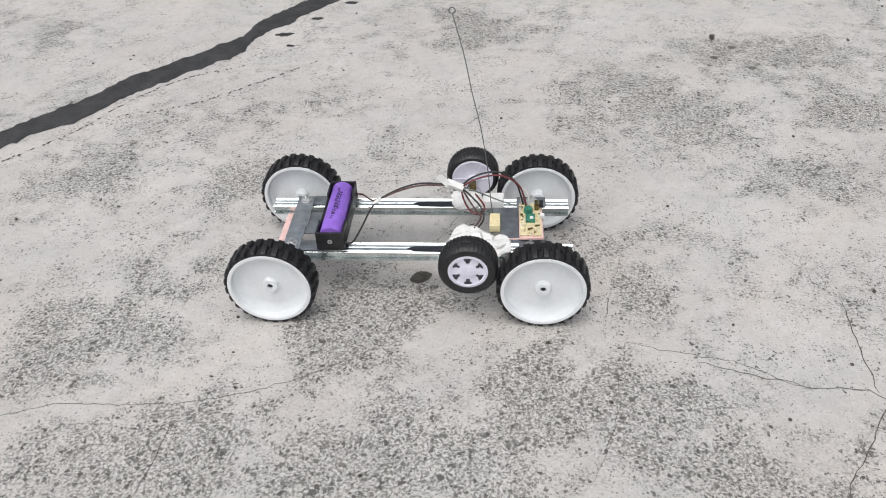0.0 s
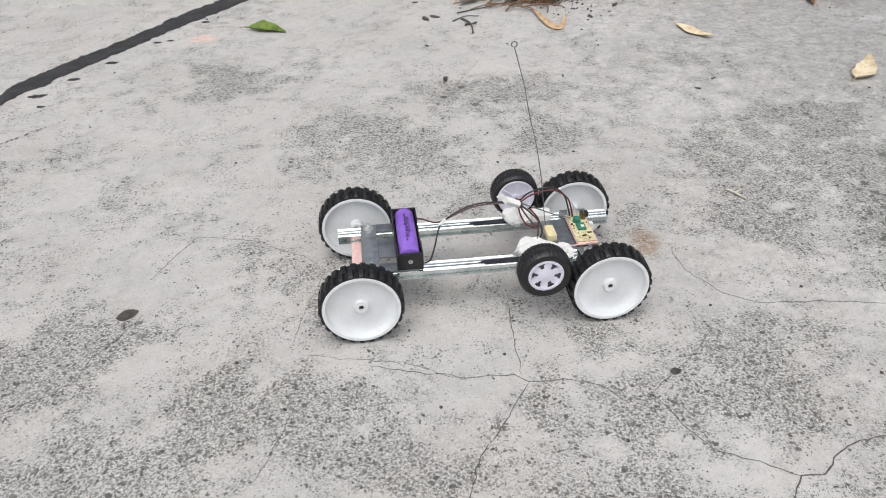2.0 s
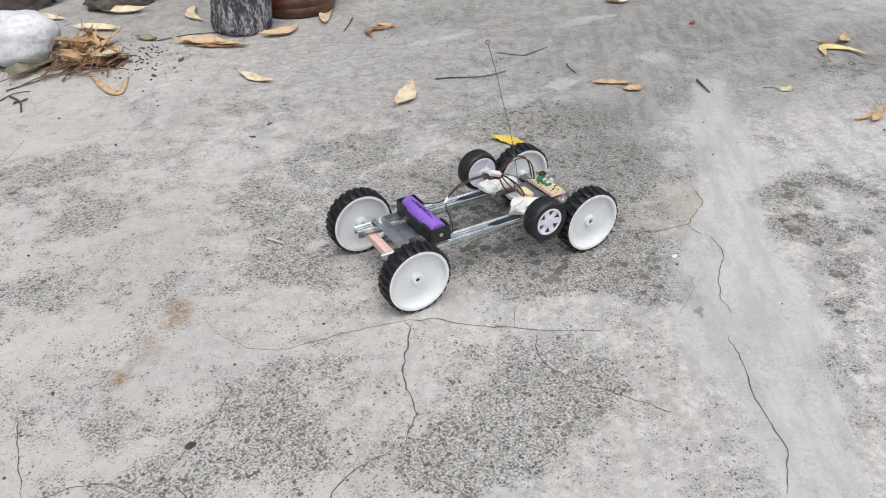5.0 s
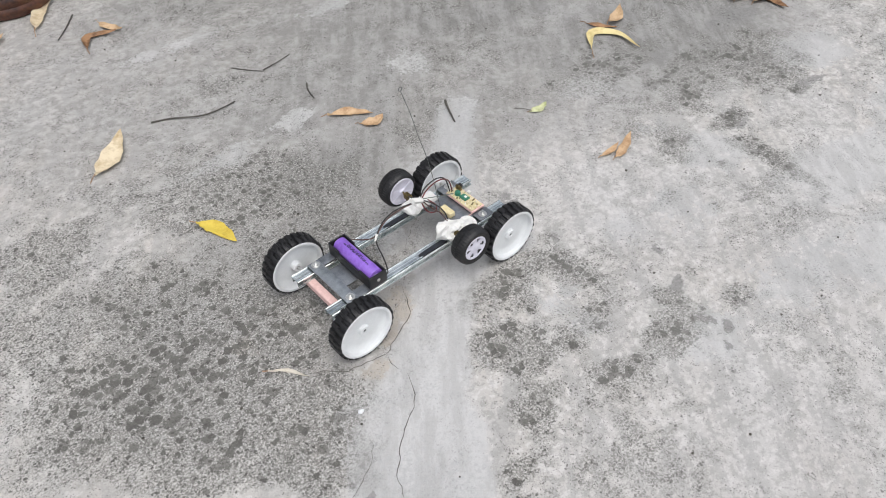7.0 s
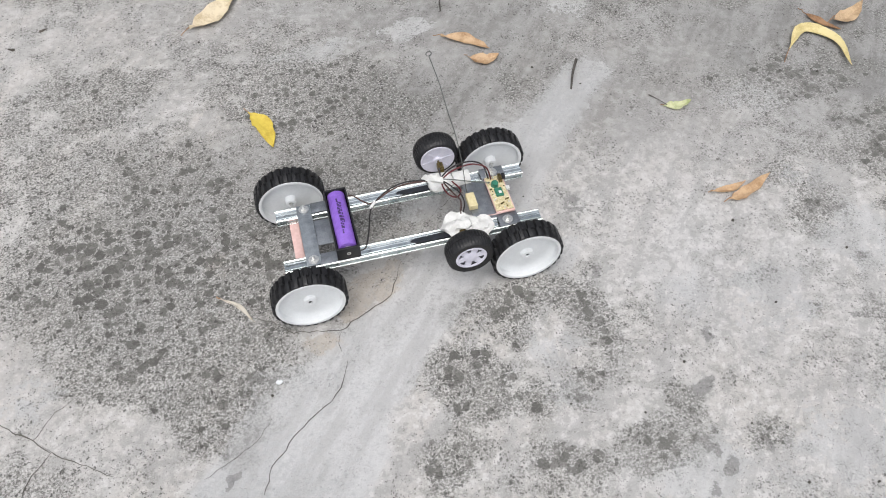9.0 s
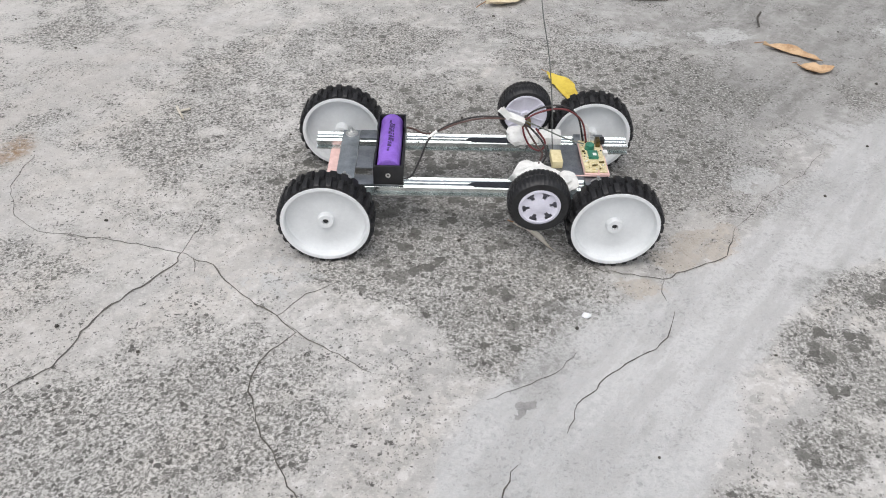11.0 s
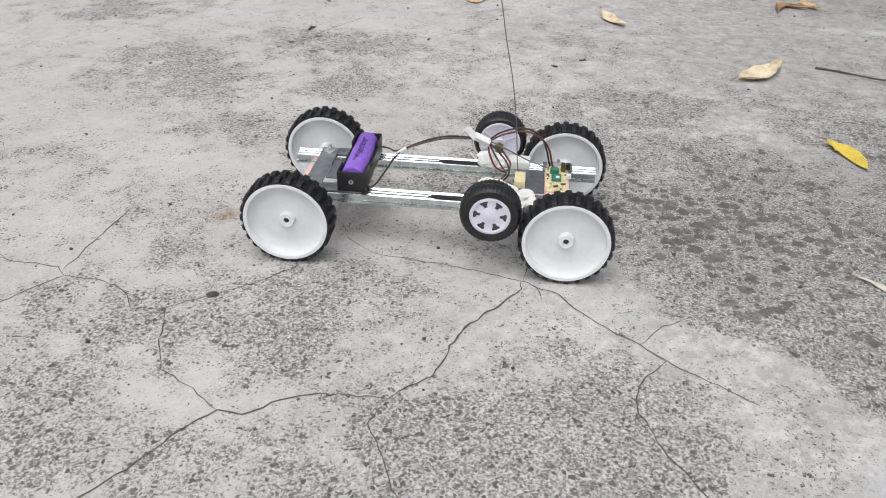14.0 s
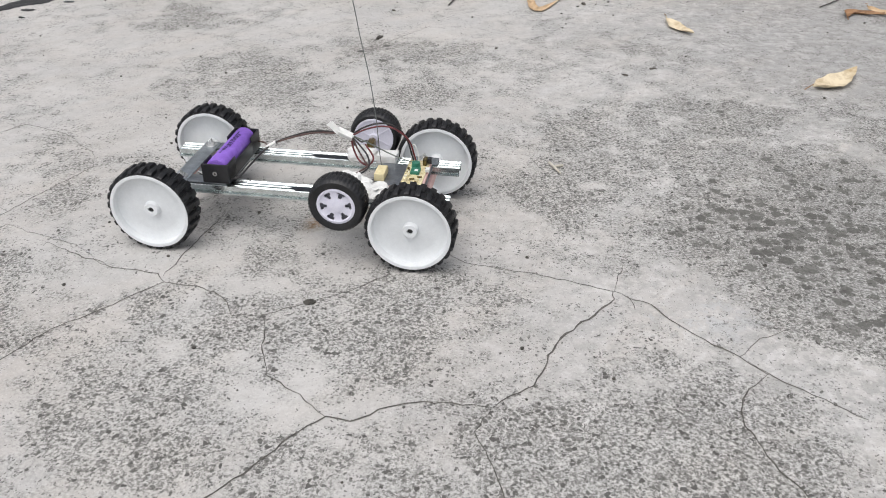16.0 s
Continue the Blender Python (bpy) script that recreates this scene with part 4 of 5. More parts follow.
for x, y in ((0.0115, RAIL_N), (0.0115, RAIL_F), (0.2105, RAIL_N), (0.2130, RAIL_F)):
    bm = bmesh.new()
    z = 0.0496
    lathe(bm, [(0.0, z), (0.0052, z), (0.0054, z + 0.0004), (0.0052, z + 0.0008), (0.0, z + 0.0008)], 32, False)
    bmesh.ops.rotate(bm, verts=bm.verts, cent=(0, 0, 0), matrix=Matrix.Rotation(math.pi / 2, 3, "X"))
    for v in bm.verts:
        v.co += Vector((x, y, 0))
    cylinder(bm, (x, y, z + 0.0008), (x, y, z + 0.0032), 0.0031, None, 6)
    cylinder(bm, (x, y, z + 0.0030), (x, y, z + 0.0060), 0.0015, 0.0013, 14)
    part("bolt", bm, BOLT, car, "zinc bolt with nut and washer")

# battery and its holder
bm = bmesh.new()
hx0, hx1, hy0, hy1, hz = 0.0344, 0.0576, 0.0290, 0.1068, 0.0497
box(bm, hx0, hx1, hy0, hy1, hz, hz + 0.0018, 0.0004)
box(bm, hx0, hx1, hy0, hy0 + 0.0022, hz, hz + 0.0168, 0.0007)
box(bm, hx0, hx1, hy1 - 0.0022, hy1, hz, hz + 0.0172, 0.0007)
for xa, xb in ((hx0, hx0 + 0.0015), (hx1 - 0.0015, hx1)):
    box(bm, xa, xb, hy0 + 0.001, hy1 - 0.001, hz, hz + 0.0122, 0.0003)
    box(bm, xa, xb, hy0 + 0.001, hy0 + 0.020, hz, hz + 0.0165, 0.0005)
    box(bm, xa, xb, hy1 - 0.020, hy1 - 0.001, hz, hz + 0.0165, 0.0005)
holder = part("battery_holder", bm, BLACK, car, "black plastic battery holder")
bm = bmesh.new()
lathe(bm, [(0.0009, hy0 - 0.0004), (0.0020, hy0 - 0.0004), (0.0020, hy0 + 0.0002), (0.0009, hy0 + 0.0002)], 20)
for v in bm.verts:
    v.co += Vector(((hx0 + hx1) / 2, 0, hz + 0.0085))
part("rivet", bm, BOLT, holder, "small silver rivet ring")
bm = bmesh.new()
bx, bz, br = (hx0 + hx1) / 2, hz + 0.0112, 0.0091
y0, y1 = hy0 + 0.0045, hy1 - 0.0050
lathe(bm, [(0.0, y0), (br - 0.0025, y0), (br - 0.0022, y0 - 0.0003), (br - 0.0006, y0), (br, y0 + 0.0010), (br, y1 - 0.0030), (br - 0.0004, y1 - 0.0022), (br, y1 - 0.0012), (br - 0.0010, y1), (0.0, y1)], 48, False)
for v in bm.verts:
    v.co += Vector((bx, 0, bz))
battery = part("battery", bm, PURPLE, car, "purple cylindrical lithium cell")
rng = random.Random(4)
bm = bmesh.new()
for row, (ang, rows_from, rows_to) in enumerate(((-4, 0.012, 0.058), (5, 0.018, 0.052), (14, 0.026, 0.050))):
    s = rows_from
    while s < rows_to:
        e = s + rng.uniform(0.0015, 0.005)
        a0, a1 = radians(ang - 4.5 + rng.uniform(-2, 2)), radians(ang + 4 + rng.uniform(-2, 2))
        quad = []
        for a, yy in ((a0, s), (a1, s), (a1, e), (a0, e)):
            quad.append(bm.verts.new((bx + (br + 0.00015) * math.sin(a), y0 + yy, bz + (br + 0.00015) * math.cos(a))))
        bm.faces.new(quad)
        s = e + rng.uniform(0.0006, 0.0018)
part("print_bars", bm, INK, battery, "dark unreadable print on the cell", False)
for y, z in ((y0 - 0.0012, 0.0058), (y1 + 0.0012, 0.0058)):
    bm = bmesh.new()
    cylinder(bm, (bx, y - 0.001, hz + 0.0105), (bx, y + 0.001, hz + 0.0105), z * 0.8, None, 20)
    part("contact", bm, BOLT, holder, "silver spring contact")

# circuit board
bm = bmesh.new()
box(bm, 0.2015, 0.2215, 0.0450, 0.0925, 0.0494, 0.0520, 0.0005)
part("foam_pad", bm, PINK, car, "pink foam pad under the board", False)
bm = bmesh.new()
box(bm, 0.2020, 0.2200, 0.0468, 0.0925, 0.0521, 0.0534, 0.0002)
board = part("circuit_board", bm, BOARD, car, "tan receiver circuit board with green chips")
BZ = 0.0534
bm = bmesh.new()
cylinder(bm, (0.2095, 0.0800, BZ), (0.2095, 0.0800, BZ + 0.0042), 0.0040, 0.0036, 24)
part("coil_can", bm, GREEN, board, "round green tuning coil")
bm = bmesh.new()
box(bm, 0.2070, 0.2150, 0.0640, 0.0745, BZ, BZ + 0.0022, 0.0003)
part("chip", bm, GREEN, board, "green chip", False)
# highlight on the chip, modelled as a thin white patch
bm = bmesh.new()
box(bm, 0.2105, 0.2135, 0.0665, 0.0700, BZ + 0.0023, BZ + 0.0027, 0.0001)
part("chip_highlight", bm, TAPE, board, "small white patch laid on as the chip's highlight", False)
bm = bmesh.new()
box(bm, 0.2150, 0.2185, 0.0820, 0.0905, BZ, BZ + 0.0055, 0.0006)
part("crystal_can", bm, BRASS, board, "upright brownish metal can")
bm = bmesh.new()
box(bm, 0.2190, 0.2225, 0.0850, 0.0900, BZ + 0.001, BZ + 0.0055, 0.0003)
part("switch", bm, BLACK, board, "black switch block", False)
bm = bmesh.new()
box(bm, 0.2193, 0.2230, 0.0700, 0.0745, BZ, BZ + 0.0030, 0.0003)
part("socket", bm, TAPE, board, "small white socket", False)
for k, (x, y, turn) in enumerate(((0.2060, 0.0530, 0.1), (0.2105, 0.0545, 1.2), (0.2150, 0.0520, -0.3), (0.2165, 0.0590, 1.4), (0.2065, 0.0600, 0.4))):
    bm = bmesh.new()
    u, v = 0.0020 * math.sin(turn), 0.0020 * math.cos(turn)
    cylinder(bm, (x - u, y - v, BZ + 0.0010), (x + u, y + v, BZ + 0.0010), 0.0008, None, 10)
    part("resistor", bm, BRASS if k % 2 else BOARD, board, "tiny brown resistor")
rng = random.Random(12)
for k in range(30):
    bm = bmesh.new()
    x, y = rng.uniform(0.2032, 0.2190), rng.uniform(0.0480, 0.0915)
    s = rng.uniform(0.0004, 0.0011)
    box(bm, x - s, x + s, y - s * 0.7, y + s * 0.7, BZ, BZ + rng.uniform(0.0005, 0.0014), 0.0001)
    part("solder_blob", bm, (BOLT, CREAM, BLACK, TAPE, BRASS)[k % 5], board, "", False)
bm = bmesh.new()
box(bm, 0.1765, 0.1855, 0.0580, 0.0765, 0.0478, 0.0545, 0.0010)
part("foam_block", bm, CREAM, car, "cream foam block on the front plate")


# taped gear motors that press the drive wheels on the front wheels
def motor(y_wheel, y_in, sign, seed):
    bm = bmesh.new()
    cylinder(bm, (0.1604, y_wheel, 0.0556), (0.1604, y_in, 0.0556), 0.0012, None, 12)
    shaft_y = y_wheel + 0.45 * (y_in - y_wheel)
    box(bm, 0.1575, 0.1640, min(shaft_y, y_in), max(shaft_y, y_in), 0.0505, 0.0580, 0.0012)
    body = part("gear_motor", bm, BRASS, car, "small brass gear motor")
    return body


motor(0.010, 0.030, 1, 1)
motor(0.131, 0.112, -1, 2)
bm = bmesh.new()
lumpy(bm, (0.1610, 0.0395, 0.0515), (0.0165, 0.0135, 0.0105), 0.5, 1.3, 3, 3)
part("tape_wrap", bm, TAPE, car, "crumpled white tape round the motor", False)
bm = bmesh.new()
lumpy(bm, (0.1795, 0.0335, 0.0510), (0.0135, 0.0110, 0.0065), 0.55, 1.3, 8, 3)
part("tape_wrap", bm, TAPE, car, "crumpled white tape on the rail", False)
bm = bmesh.new()
lumpy(bm, (0.1560, 0.1020, 0.0500), (0.0130, 0.0120, 0.0075), 0.5, 1.3, 15, 3)
part("tape_wrap", bm, TAPE, car, "crumpled white tape round the motor", False)
bm = bmesh.new()
box(bm, 0.1700, 0.1890, 0.0935, 0.1085, 0.0470, 0.0545, 0.0022)
for v in bm.verts:
    v.co += Vector((1, 1, 0.6)) * 0.0012 * noise.noise(v.co * 160)
part("glue_block", bm, TAPE, car, "milky white glue block on the rail")


# wires
def wire(points, r, material, label, name="wire"):
    bm = bmesh.new()
    tube(bm, points, r, 8, 8)
    return part(name, bm, material, car, label)


wire([(0.0575, 0.034, 0.0520), (0.0640, 0.036, 0.0535), (0.0700, 0.050, 0.0590), (0.0760, 0.070, 0.0640), (0.0840, 0.0790, 0.0680), (0.1000, 0.0870, 0.0725), (0.1180, 0.0880, 0.0770), (0.1400, 0.0820, 0.0800)], 0.0008, BLACK_WIRE, "black battery wire")
wire([(0.0570, 0.1030, 0.0560), (0.0640, 0.1010, 0.0560), (0.0720, 0.0880, 0.0600), (0.0800, 0.0785, 0.0665), (0.1000, 0.0855, 0.0715), (0.1180, 0.0862, 0.0760), (0.1400, 0.0815, 0.0795)], 0.0008, BROWN_WIRE, "brown battery wire")
bm = bmesh.new()
cylinder(bm, (0.0765, 0.0735, 0.0648), (0.0830, 0.0788, 0.0678), 0.0015, None, 12)
part("wire_sleeve", bm, TAPE, car, "short white sleeve on the wires")
bm = bmesh.new()
m = Matrix.Translation((0.1470, 0.0820, 0.0790)) @ Euler((radians(20), radians(20), radians(-8))).to_matrix().to_4x4()
box(bm, -0.0075, 0.0075, -0.0030, 0.0030, -0.0022, 0.0022, 0.0006, m)
part("connector", bm, TAPE, car, "white taped wire joint")
bm = bmesh.new()
m = Matrix.Translation((0.1385, 0.0805, 0.0842)) @ Euler((radians(-15), radians(-38), radians(20))).to_matrix().to_4x4()
box(bm, -0.0022, 0.0022, -0.0006, 0.0006, -0.0050, 0.0062, 0.0002, m)
box(bm, -0.0034, 0.0006, -0.0010, 0.0000, 0.0030, 0.0072, 0.0002, m)
for v in bm.verts:
    v.co += Vector((1, 0.6, 1)) * 0.0012 * noise.noise(v.co * 260)
part("tape_tail", bm, TAPE, car, "white tape end sticking up", False)
wire([(0.1530, 0.0815, 0.0780), (0.1640, 0.0850, 0.0830), (0.1780, 0.0860, 0.0865), (0.1900, 0.0860, 0.0850), (0.2020, 0.0880, 0.0740), (0.2080, 0.0885, 0.0545)], 0.0008, RED_WIRE, "red wire to the board")
wire([(0.1530, 0.0835, 0.0785), (0.1630, 0.0880, 0.0840), (0.1770, 0.0890, 0.0880), (0.1890, 0.0885, 0.0865), (0.1990, 0.0900, 0.0760), (0.2055, 0.0900, 0.0545)], 0.0008, BLACK_WIRE, "black wire to the board")
wire([(0.1530, 0.0800, 0.0775), (0.1600, 0.0760, 0.0730), (0.1690, 0.0700, 0.0650), (0.1715, 0.0610, 0.0590), (0.1660, 0.0480, 0.0575)], 0.0008, BLACK_WIRE, "black motor wire")
wire([(0.1530, 0.0805, 0.0770), (0.1580, 0.0770, 0.0690), (0.1650, 0.0720, 0.0600), (0.1690, 0.0660, 0.0570), (0.1640, 0.0480, 0.0590)], 0.0008, BROWN_WIRE, "brown motor wire")
wire([(0.1520, 0.0810, 0.0770), (0.1545, 0.0790, 0.0660), (0.1600, 0.0760, 0.0570), (0.1680, 0.0740, 0.0545), (0.1720, 0.0780, 0.0600), (0.1640, 0.0830, 0.0700)], 0.0008, RED_WIRE, "dark red looped wire")
wire([(0.1520, 0.0830, 0.0775), (0.1540, 0.0900, 0.0720), (0.1560, 0.1000, 0.0640), (0.1580, 0.1120, 0.0600)], 0.0008, BLACK_WIRE, "black wire to the far motor")
wire([(0.1530, 0.0820, 0.0780), (0.1700, 0.0830, 0.0700), (0.1880, 0.0840, 0.0610), (0.2050, 0.0830, 0.0560)], 0.0006, GREEN_WIRE, "thin grey-green wire")
wire([(0.2040, 0.0910, 0.0545), (0.2035, 0.0925, 0.0620), (0.2060, 0.0915, 0.0690), (0.2100, 0.0900, 0.0600), (0.2105, 0.0890, 0.0545)], 0.0006, TAPE, "white wire loop on the board")
wire([(0.1900, 0.0460, 0.0500), (0.2000, 0.0450, 0.0505), (0.2110, 0.0455, 0.0515), (0.2130, 0.0480, 0.0540)], 0.0006, PINK, "pale pink wire on the plate")

bm = bmesh.new()
tube(bm, [(0.1800, 0.0770, 0.0480), (0.1775, 0.0795, 0.0640), (0.1745, 0.0840, 0.0950), (0.1690, 0.0890, 0.1300), (0.1620, 0.0935, 0.1600), (0.1560, 0.0975, 0.1900), (0.1475, 0.1020, 0.2215)], 0.00042, 8, 6)
ring = [(0.1473 + 0.0024 * math.sin(a), 0.1020, 0.2240 - 0.0024 * math.cos(a)) for a in [2 * math.pi * k / 12 for k in range(12)]]
tube(bm, ring, 0.0005, 3, 6)
part("antenna", bm, STEEL_WIRE, car, "thin bent wire antenna with a looped tip")


# ---- leaves, twigs and other litter ----
def leaf(points, width, material, label, curl=0.35, lift=0.006, seed=0, z0=0.0006, category="leaf"):
    """A dry leaf along a curved spine on the ground: pointed ends, folded midrib, curled rim."""
    rng = random.Random(seed)
    pts = [Vector((x, y, 0)) for x, y in points]
    path = spline(pts, 16 // (len(pts) - 1))
    length = sum((b - a).length for a, b in zip(path, path[1:]))
    bm = bmesh.new()
    rows, n = [], len(path)
    tips = rng.uniform(0.5, 1.0), rng.uniform(0.4, 1.0)
    for i, p in enumerate(path):
        s = i / (n - 1)
        d = (path[min(i + 1, n - 1)] - path[max(i - 1, 0)]).normalized()
        side = Vector((-d.y, d.x, 0))
        w = width / 2 * max(0.03, math.sin(math.pi * min(1, max(0, (s - 0.06) / 0.94)) ** 0.8) ** 0.8)
        arch = lift * (tips[0] * (1 - s) ** 2 + tips[1] * s ** 3) * 1.2
        row = []
        for k in range(-3, 4):
            u = k / 3
            wave = 0.0012 * math.sin(9 * s + 2 * u + seed)
            z = z0 + arch + curl * w * abs(u) ** 1.6 * (1.25 if u > 0 else 0.8) + max(0, wave)
            z += max(0, 0.16 * width * noise.noise(Vector((s * 5, u * 1.5, seed * 3.1))))
            edge = 1 + 0.30 * abs(u) * noise.noise(Vector((s * 7, 4 if u > 0 else -4, seed * 1.7)))
            row.append(bm.verts.new(p + side * (u * w * edge) + Vector((0, 0, z))))
        rows.append(row)
    for a, b in zip(rows, rows[1:]):
        for k in range(6):
            bm.faces.new((a[k], a[k + 1], b[k + 1], b[k]))
    low = min(v.co.z for v in bm.verts)
    for v in bm.verts:
        v.co.z += z0 - 0.0002 - low
    bmesh.ops.recalc_face_normals(bm, faces=bm.faces)
    bmesh.ops.solidify(bm, geom=list(bm.faces), thickness=0.0004)
    first = path[0]
    ob = part(category.replace(" ", "_"), bm, material)
    d = (path[0] - path[2]).normalized()
    stem = bmesh.new()
    zs = 0.0008 + lift * tips[0] * 1.2
    tube(stem, [first + Vector((0, 0, zs)), first + d * length * 0.09 + Vector((0.001, 0, zs * 0.8)), first + d * length * 0.18 + Vector((0.003, 0, zs * 0.6))], 0.0006, 4, 5)
    part("stem", stem, BROWN_LEAF, ob, "thin brown stem")
    return tagged(ob, label, category)


leaf([(0.986, 0.752), (1.002, 0.728), (1.009, 0.688)], 0.021, YELLOW_LEAF, "bright yellow fallen leaf on concrete", 0.25, 0.004, 0)
leaf([(0.926, 0.926), (0.958, 0.950), (0.996, 0.998)], 0.030, CREAM_LEAF, "cream and tan curled dry leaf on concrete", 0.40, 0.012, 1)
leaf([(1.245, 0.833), (1.278, 0.822), (1.301, 0.795)], 0.017, ORANGE_LEAF, "orange tan dry leaf on concrete", 0.4, 0.006, 2)
leaf([(1.270, 0.788), (1.290, 0.777), (1.310, 0.783)], 0.018, ORANGE_LEAF, "small tan dry leaf on concrete", 0.5, 0.006, 3)
leaf([(1.480, 0.645), (1.496, 0.641), (1.516, 0.646)], 0.012, PALE_GREEN_LEAF, "pale green small leaf on concrete", 0.4, 0.004, 4)
leaf([(1.492, 0.488), (1.515, 0.494), (1.552, 0.512)], 0.014, ORANGE_LEAF, "brown curled dry leaf on concrete", 0.5, 0.007, 5)
leaf([(1.478, 0.503), (1.500, 0.503), (1.520, 0.508)], 0.009, ORANGE_LEAF, "narrow torn brown leaf strip on concrete", 0.6, 0.005, 6)
leaf([(0.933, 0.490), (0.950, 0.478), (0.964, 0.455)], 0.0045, WHITE_LEAF, "narrow bleached dry leaf on concrete", 0.5, 0.004, 7)
leaf([(1.675, 0.700), (1.715, 0.735), (1.745, 0.705), (1.735, 0.650)], 0.016, PALE_YELLOW_LEAF, "crescent-shaped pale yellow leaf on concrete", 0.5, 0.008, 8)
leaf([(1.730, 0.766), (1.745, 0.742), (1.762, 0.722)], 0.010, BROWN_LEAF, "narrow dark brown dry leaf", 0.6, 0.006, 9)
leaf([(1.752, 0.732), (1.785, 0.742), (1.815, 0.762)], 0.020, TAN_LEAF, "tan dry leaf with a raised tip", 0.6, 0.02, 10)
leaf([(1.975, 0.640), (2.01, 0.655), (2.06, 0.650)], 0.035, CREAM_LEAF, "broad cream dry leaf in a heap", 0.6, 0.02, 11)
leaf([(2.000, 0.615), (2.05, 0.625), (2.10, 0.62)], 0.032, TAN_LEAF, "tan dry leaf in a heap", 0.5, 0.015, 12)
leaf([(2.025, 0.640), (2.035, 0.600), (2.028, 0.565)], 0.014, BROWN_LEAF, "narrow brown curled dry leaf", 0.6, 0.01, 13)
leaf([(0.770, 1.215), (0.782, 1.165), (0.803, 1.128)], 0.018, CREAM_LEAF, "cream curled dry leaf on concrete", 0.5, 0.008, 14)
leaf([(0.042, 1.330), (0.078, 1.318), (0.112, 1.300)], 0.024, GREEN_LEAF, "green fresh leaf folded along its rib", 0.7, 0.004, 15)
leaf([(1.008, 1.370), (1.035, 1.425), (1.085, 1.492)], 0.024, CREAM_LEAF, "pale dry leaf leaning beside the pot", 0.5, 0.012, 16)
leaf([(1.050, 1.250), (1.068, 1.290), (1.112, 1.275)], 0.014, BROWN_LEAF, "brown curled dry leaf on concrete", 0.7, 0.010, 17)
leaf([(1.100, 1.325), (1.108, 1.300), (1.122, 1.272)], 0.014, TAN_LEAF, "tan dry leaf with raised rim", 0.7, 0.012, 18)
leaf([(0.870, 1.372), (0.915, 1.365), (0.960, 1.385)], 0.028, TAN_LEAF, "tan crumpled dry leaf by the stump", 0.6, 0.014, 19)
leaf([(0.720, 1.430), (0.770, 1.400), (0.820, 1.345)], 0.034, TAN_LEAF, "long tan dry leaf on concrete", 0.4, 0.010, 20)
leaf([(0.745, 1.385), (0.785, 1.365), (0.835, 1.330)], 0.018, BROWN_LEAF, "narrow brown dry leaf", 0.5, 0.006, 21)
leaf([(0.835, 1.640), (0.800, 1.585), (0.812, 1.530)], 0.020, CREAM_LEAF, "crescent-shaped cream dry leaf", 0.6, 0.010, 22)
leaf([(1.585, 1.190), (1.605, 1.172), (1.630, 1.150)], 0.030, CREAM_LEAF, "cream dry leaf on concrete", 0.5, 0.016, 23)
leaf([(0.575, 1.630), (0.615, 1.600), (0.655, 1.560)], 0.026, CREAM_LEAF, "cream curled leaf by the stone", 0.6, 0.012, 24)
leaf([(0.640, 1.750), (0.684, 1.690), (0.740, 1.675)], 0.030, CREAM_LEAF, "long cream dry leaf", 0.6, 0.012, 25)
leaf([(0.550, 1.350), (0.555, 1.265), (0.572, 1.225), (0.605, 1.300)], 0.012, TAN_LEAF, "hooked tan dry leaf", 0.6, 0.008, 26)
leaf([(0.665, 1.500), (0.685, 1.482), (0.700, 1.462)], 0.020, OLIVE_LEAF, "dark green dry leaf tip", 0.6, 0.012, 27)

leaf([(0.300, 1.702), (0.340, 1.690), (0.396, 1.700)], 0.016, BROWN_LEAF, "narrow brown dry leaf beyond the stone", 0.6, 0.008, 40)
leaf([(0.306, 1.668), (0.345, 1.652), (0.384, 1.634)], 0.010, TAN_LEAF, "thin curled tan leaf beyond the stone", 0.7, 0.006, 41)
leaf([(0.470, 1.735), (0.520, 1.745), (0.575, 1.705)], 0.030, CREAM_LEAF, "long tan dry leaf behind the stone", 0.6, 0.014, 42)

# heap of straw and dry leaves by the stone
rng = random.Random(33)
for i in range(26):
    cx, cy = rng.gauss(0.578, 0.024), rng.gauss(1.425, 0.034)
    a, ln = rng.gauss(1.1, 0.7), rng.uniform(0.03, 0.055)
    d = Vector((math.cos(a), math.sin(a)))
    bend = rng.uniform(-0.5, 0.5)
    mid = (cx - d.y * ln * bend, cy + d.x * ln * bend)
    leaf([(cx - d.x * ln, cy - d.y * ln), mid, (cx + d.x * ln, cy + d.y * ln)], rng.uniform(0.013, 0.024), (ORANGE_LEAF, TAN_LEAF, ORANGE_LEAF, BROWN_LEAF, CREAM_LEAF)[i % 5],
         "curled dry leaf in a straw heap", rng.uniform(0.5, 1.3), rng.uniform(0.015, 0.06), 100 + i, 0.0006 + 0.0014 * (i // 2))["group"] = "heap of dry leaves"
leaf([(0.424, 1.372), (0.462, 1.418), (0.530, 1.452)], 0.036, OLIVE_LEAF, "broad olive grey dry leaf by the stone", 0.7, 0.022, 151)
bm = bmesh.new()
for i in range(60):
    cx, cy = rng.gauss(0.548, 0.034), rng.gauss(1.392, 0.030)
    a, ln = rng.gauss(0.42, 0.5), rng.uniform(0.015, 0.055)
    z = rng.uniform(0.001, 0.014)
    d = Vector((math.cos(a), math.sin(a), 0))
    tube(bm, [Vector((cx, cy, z)) - d * ln, Vector((cx, cy, z + rng.uniform(0, 0.006))), Vector((cx, cy, max(0.001, z - 0.004))) + d * ln], rng.uniform(0.0007, 0.0018), 3, 5, 0.6)
tagged(part("straw_heap", bm, STRAW), "heap of brown straw and stalks on concrete", "straw", kind="stuff")


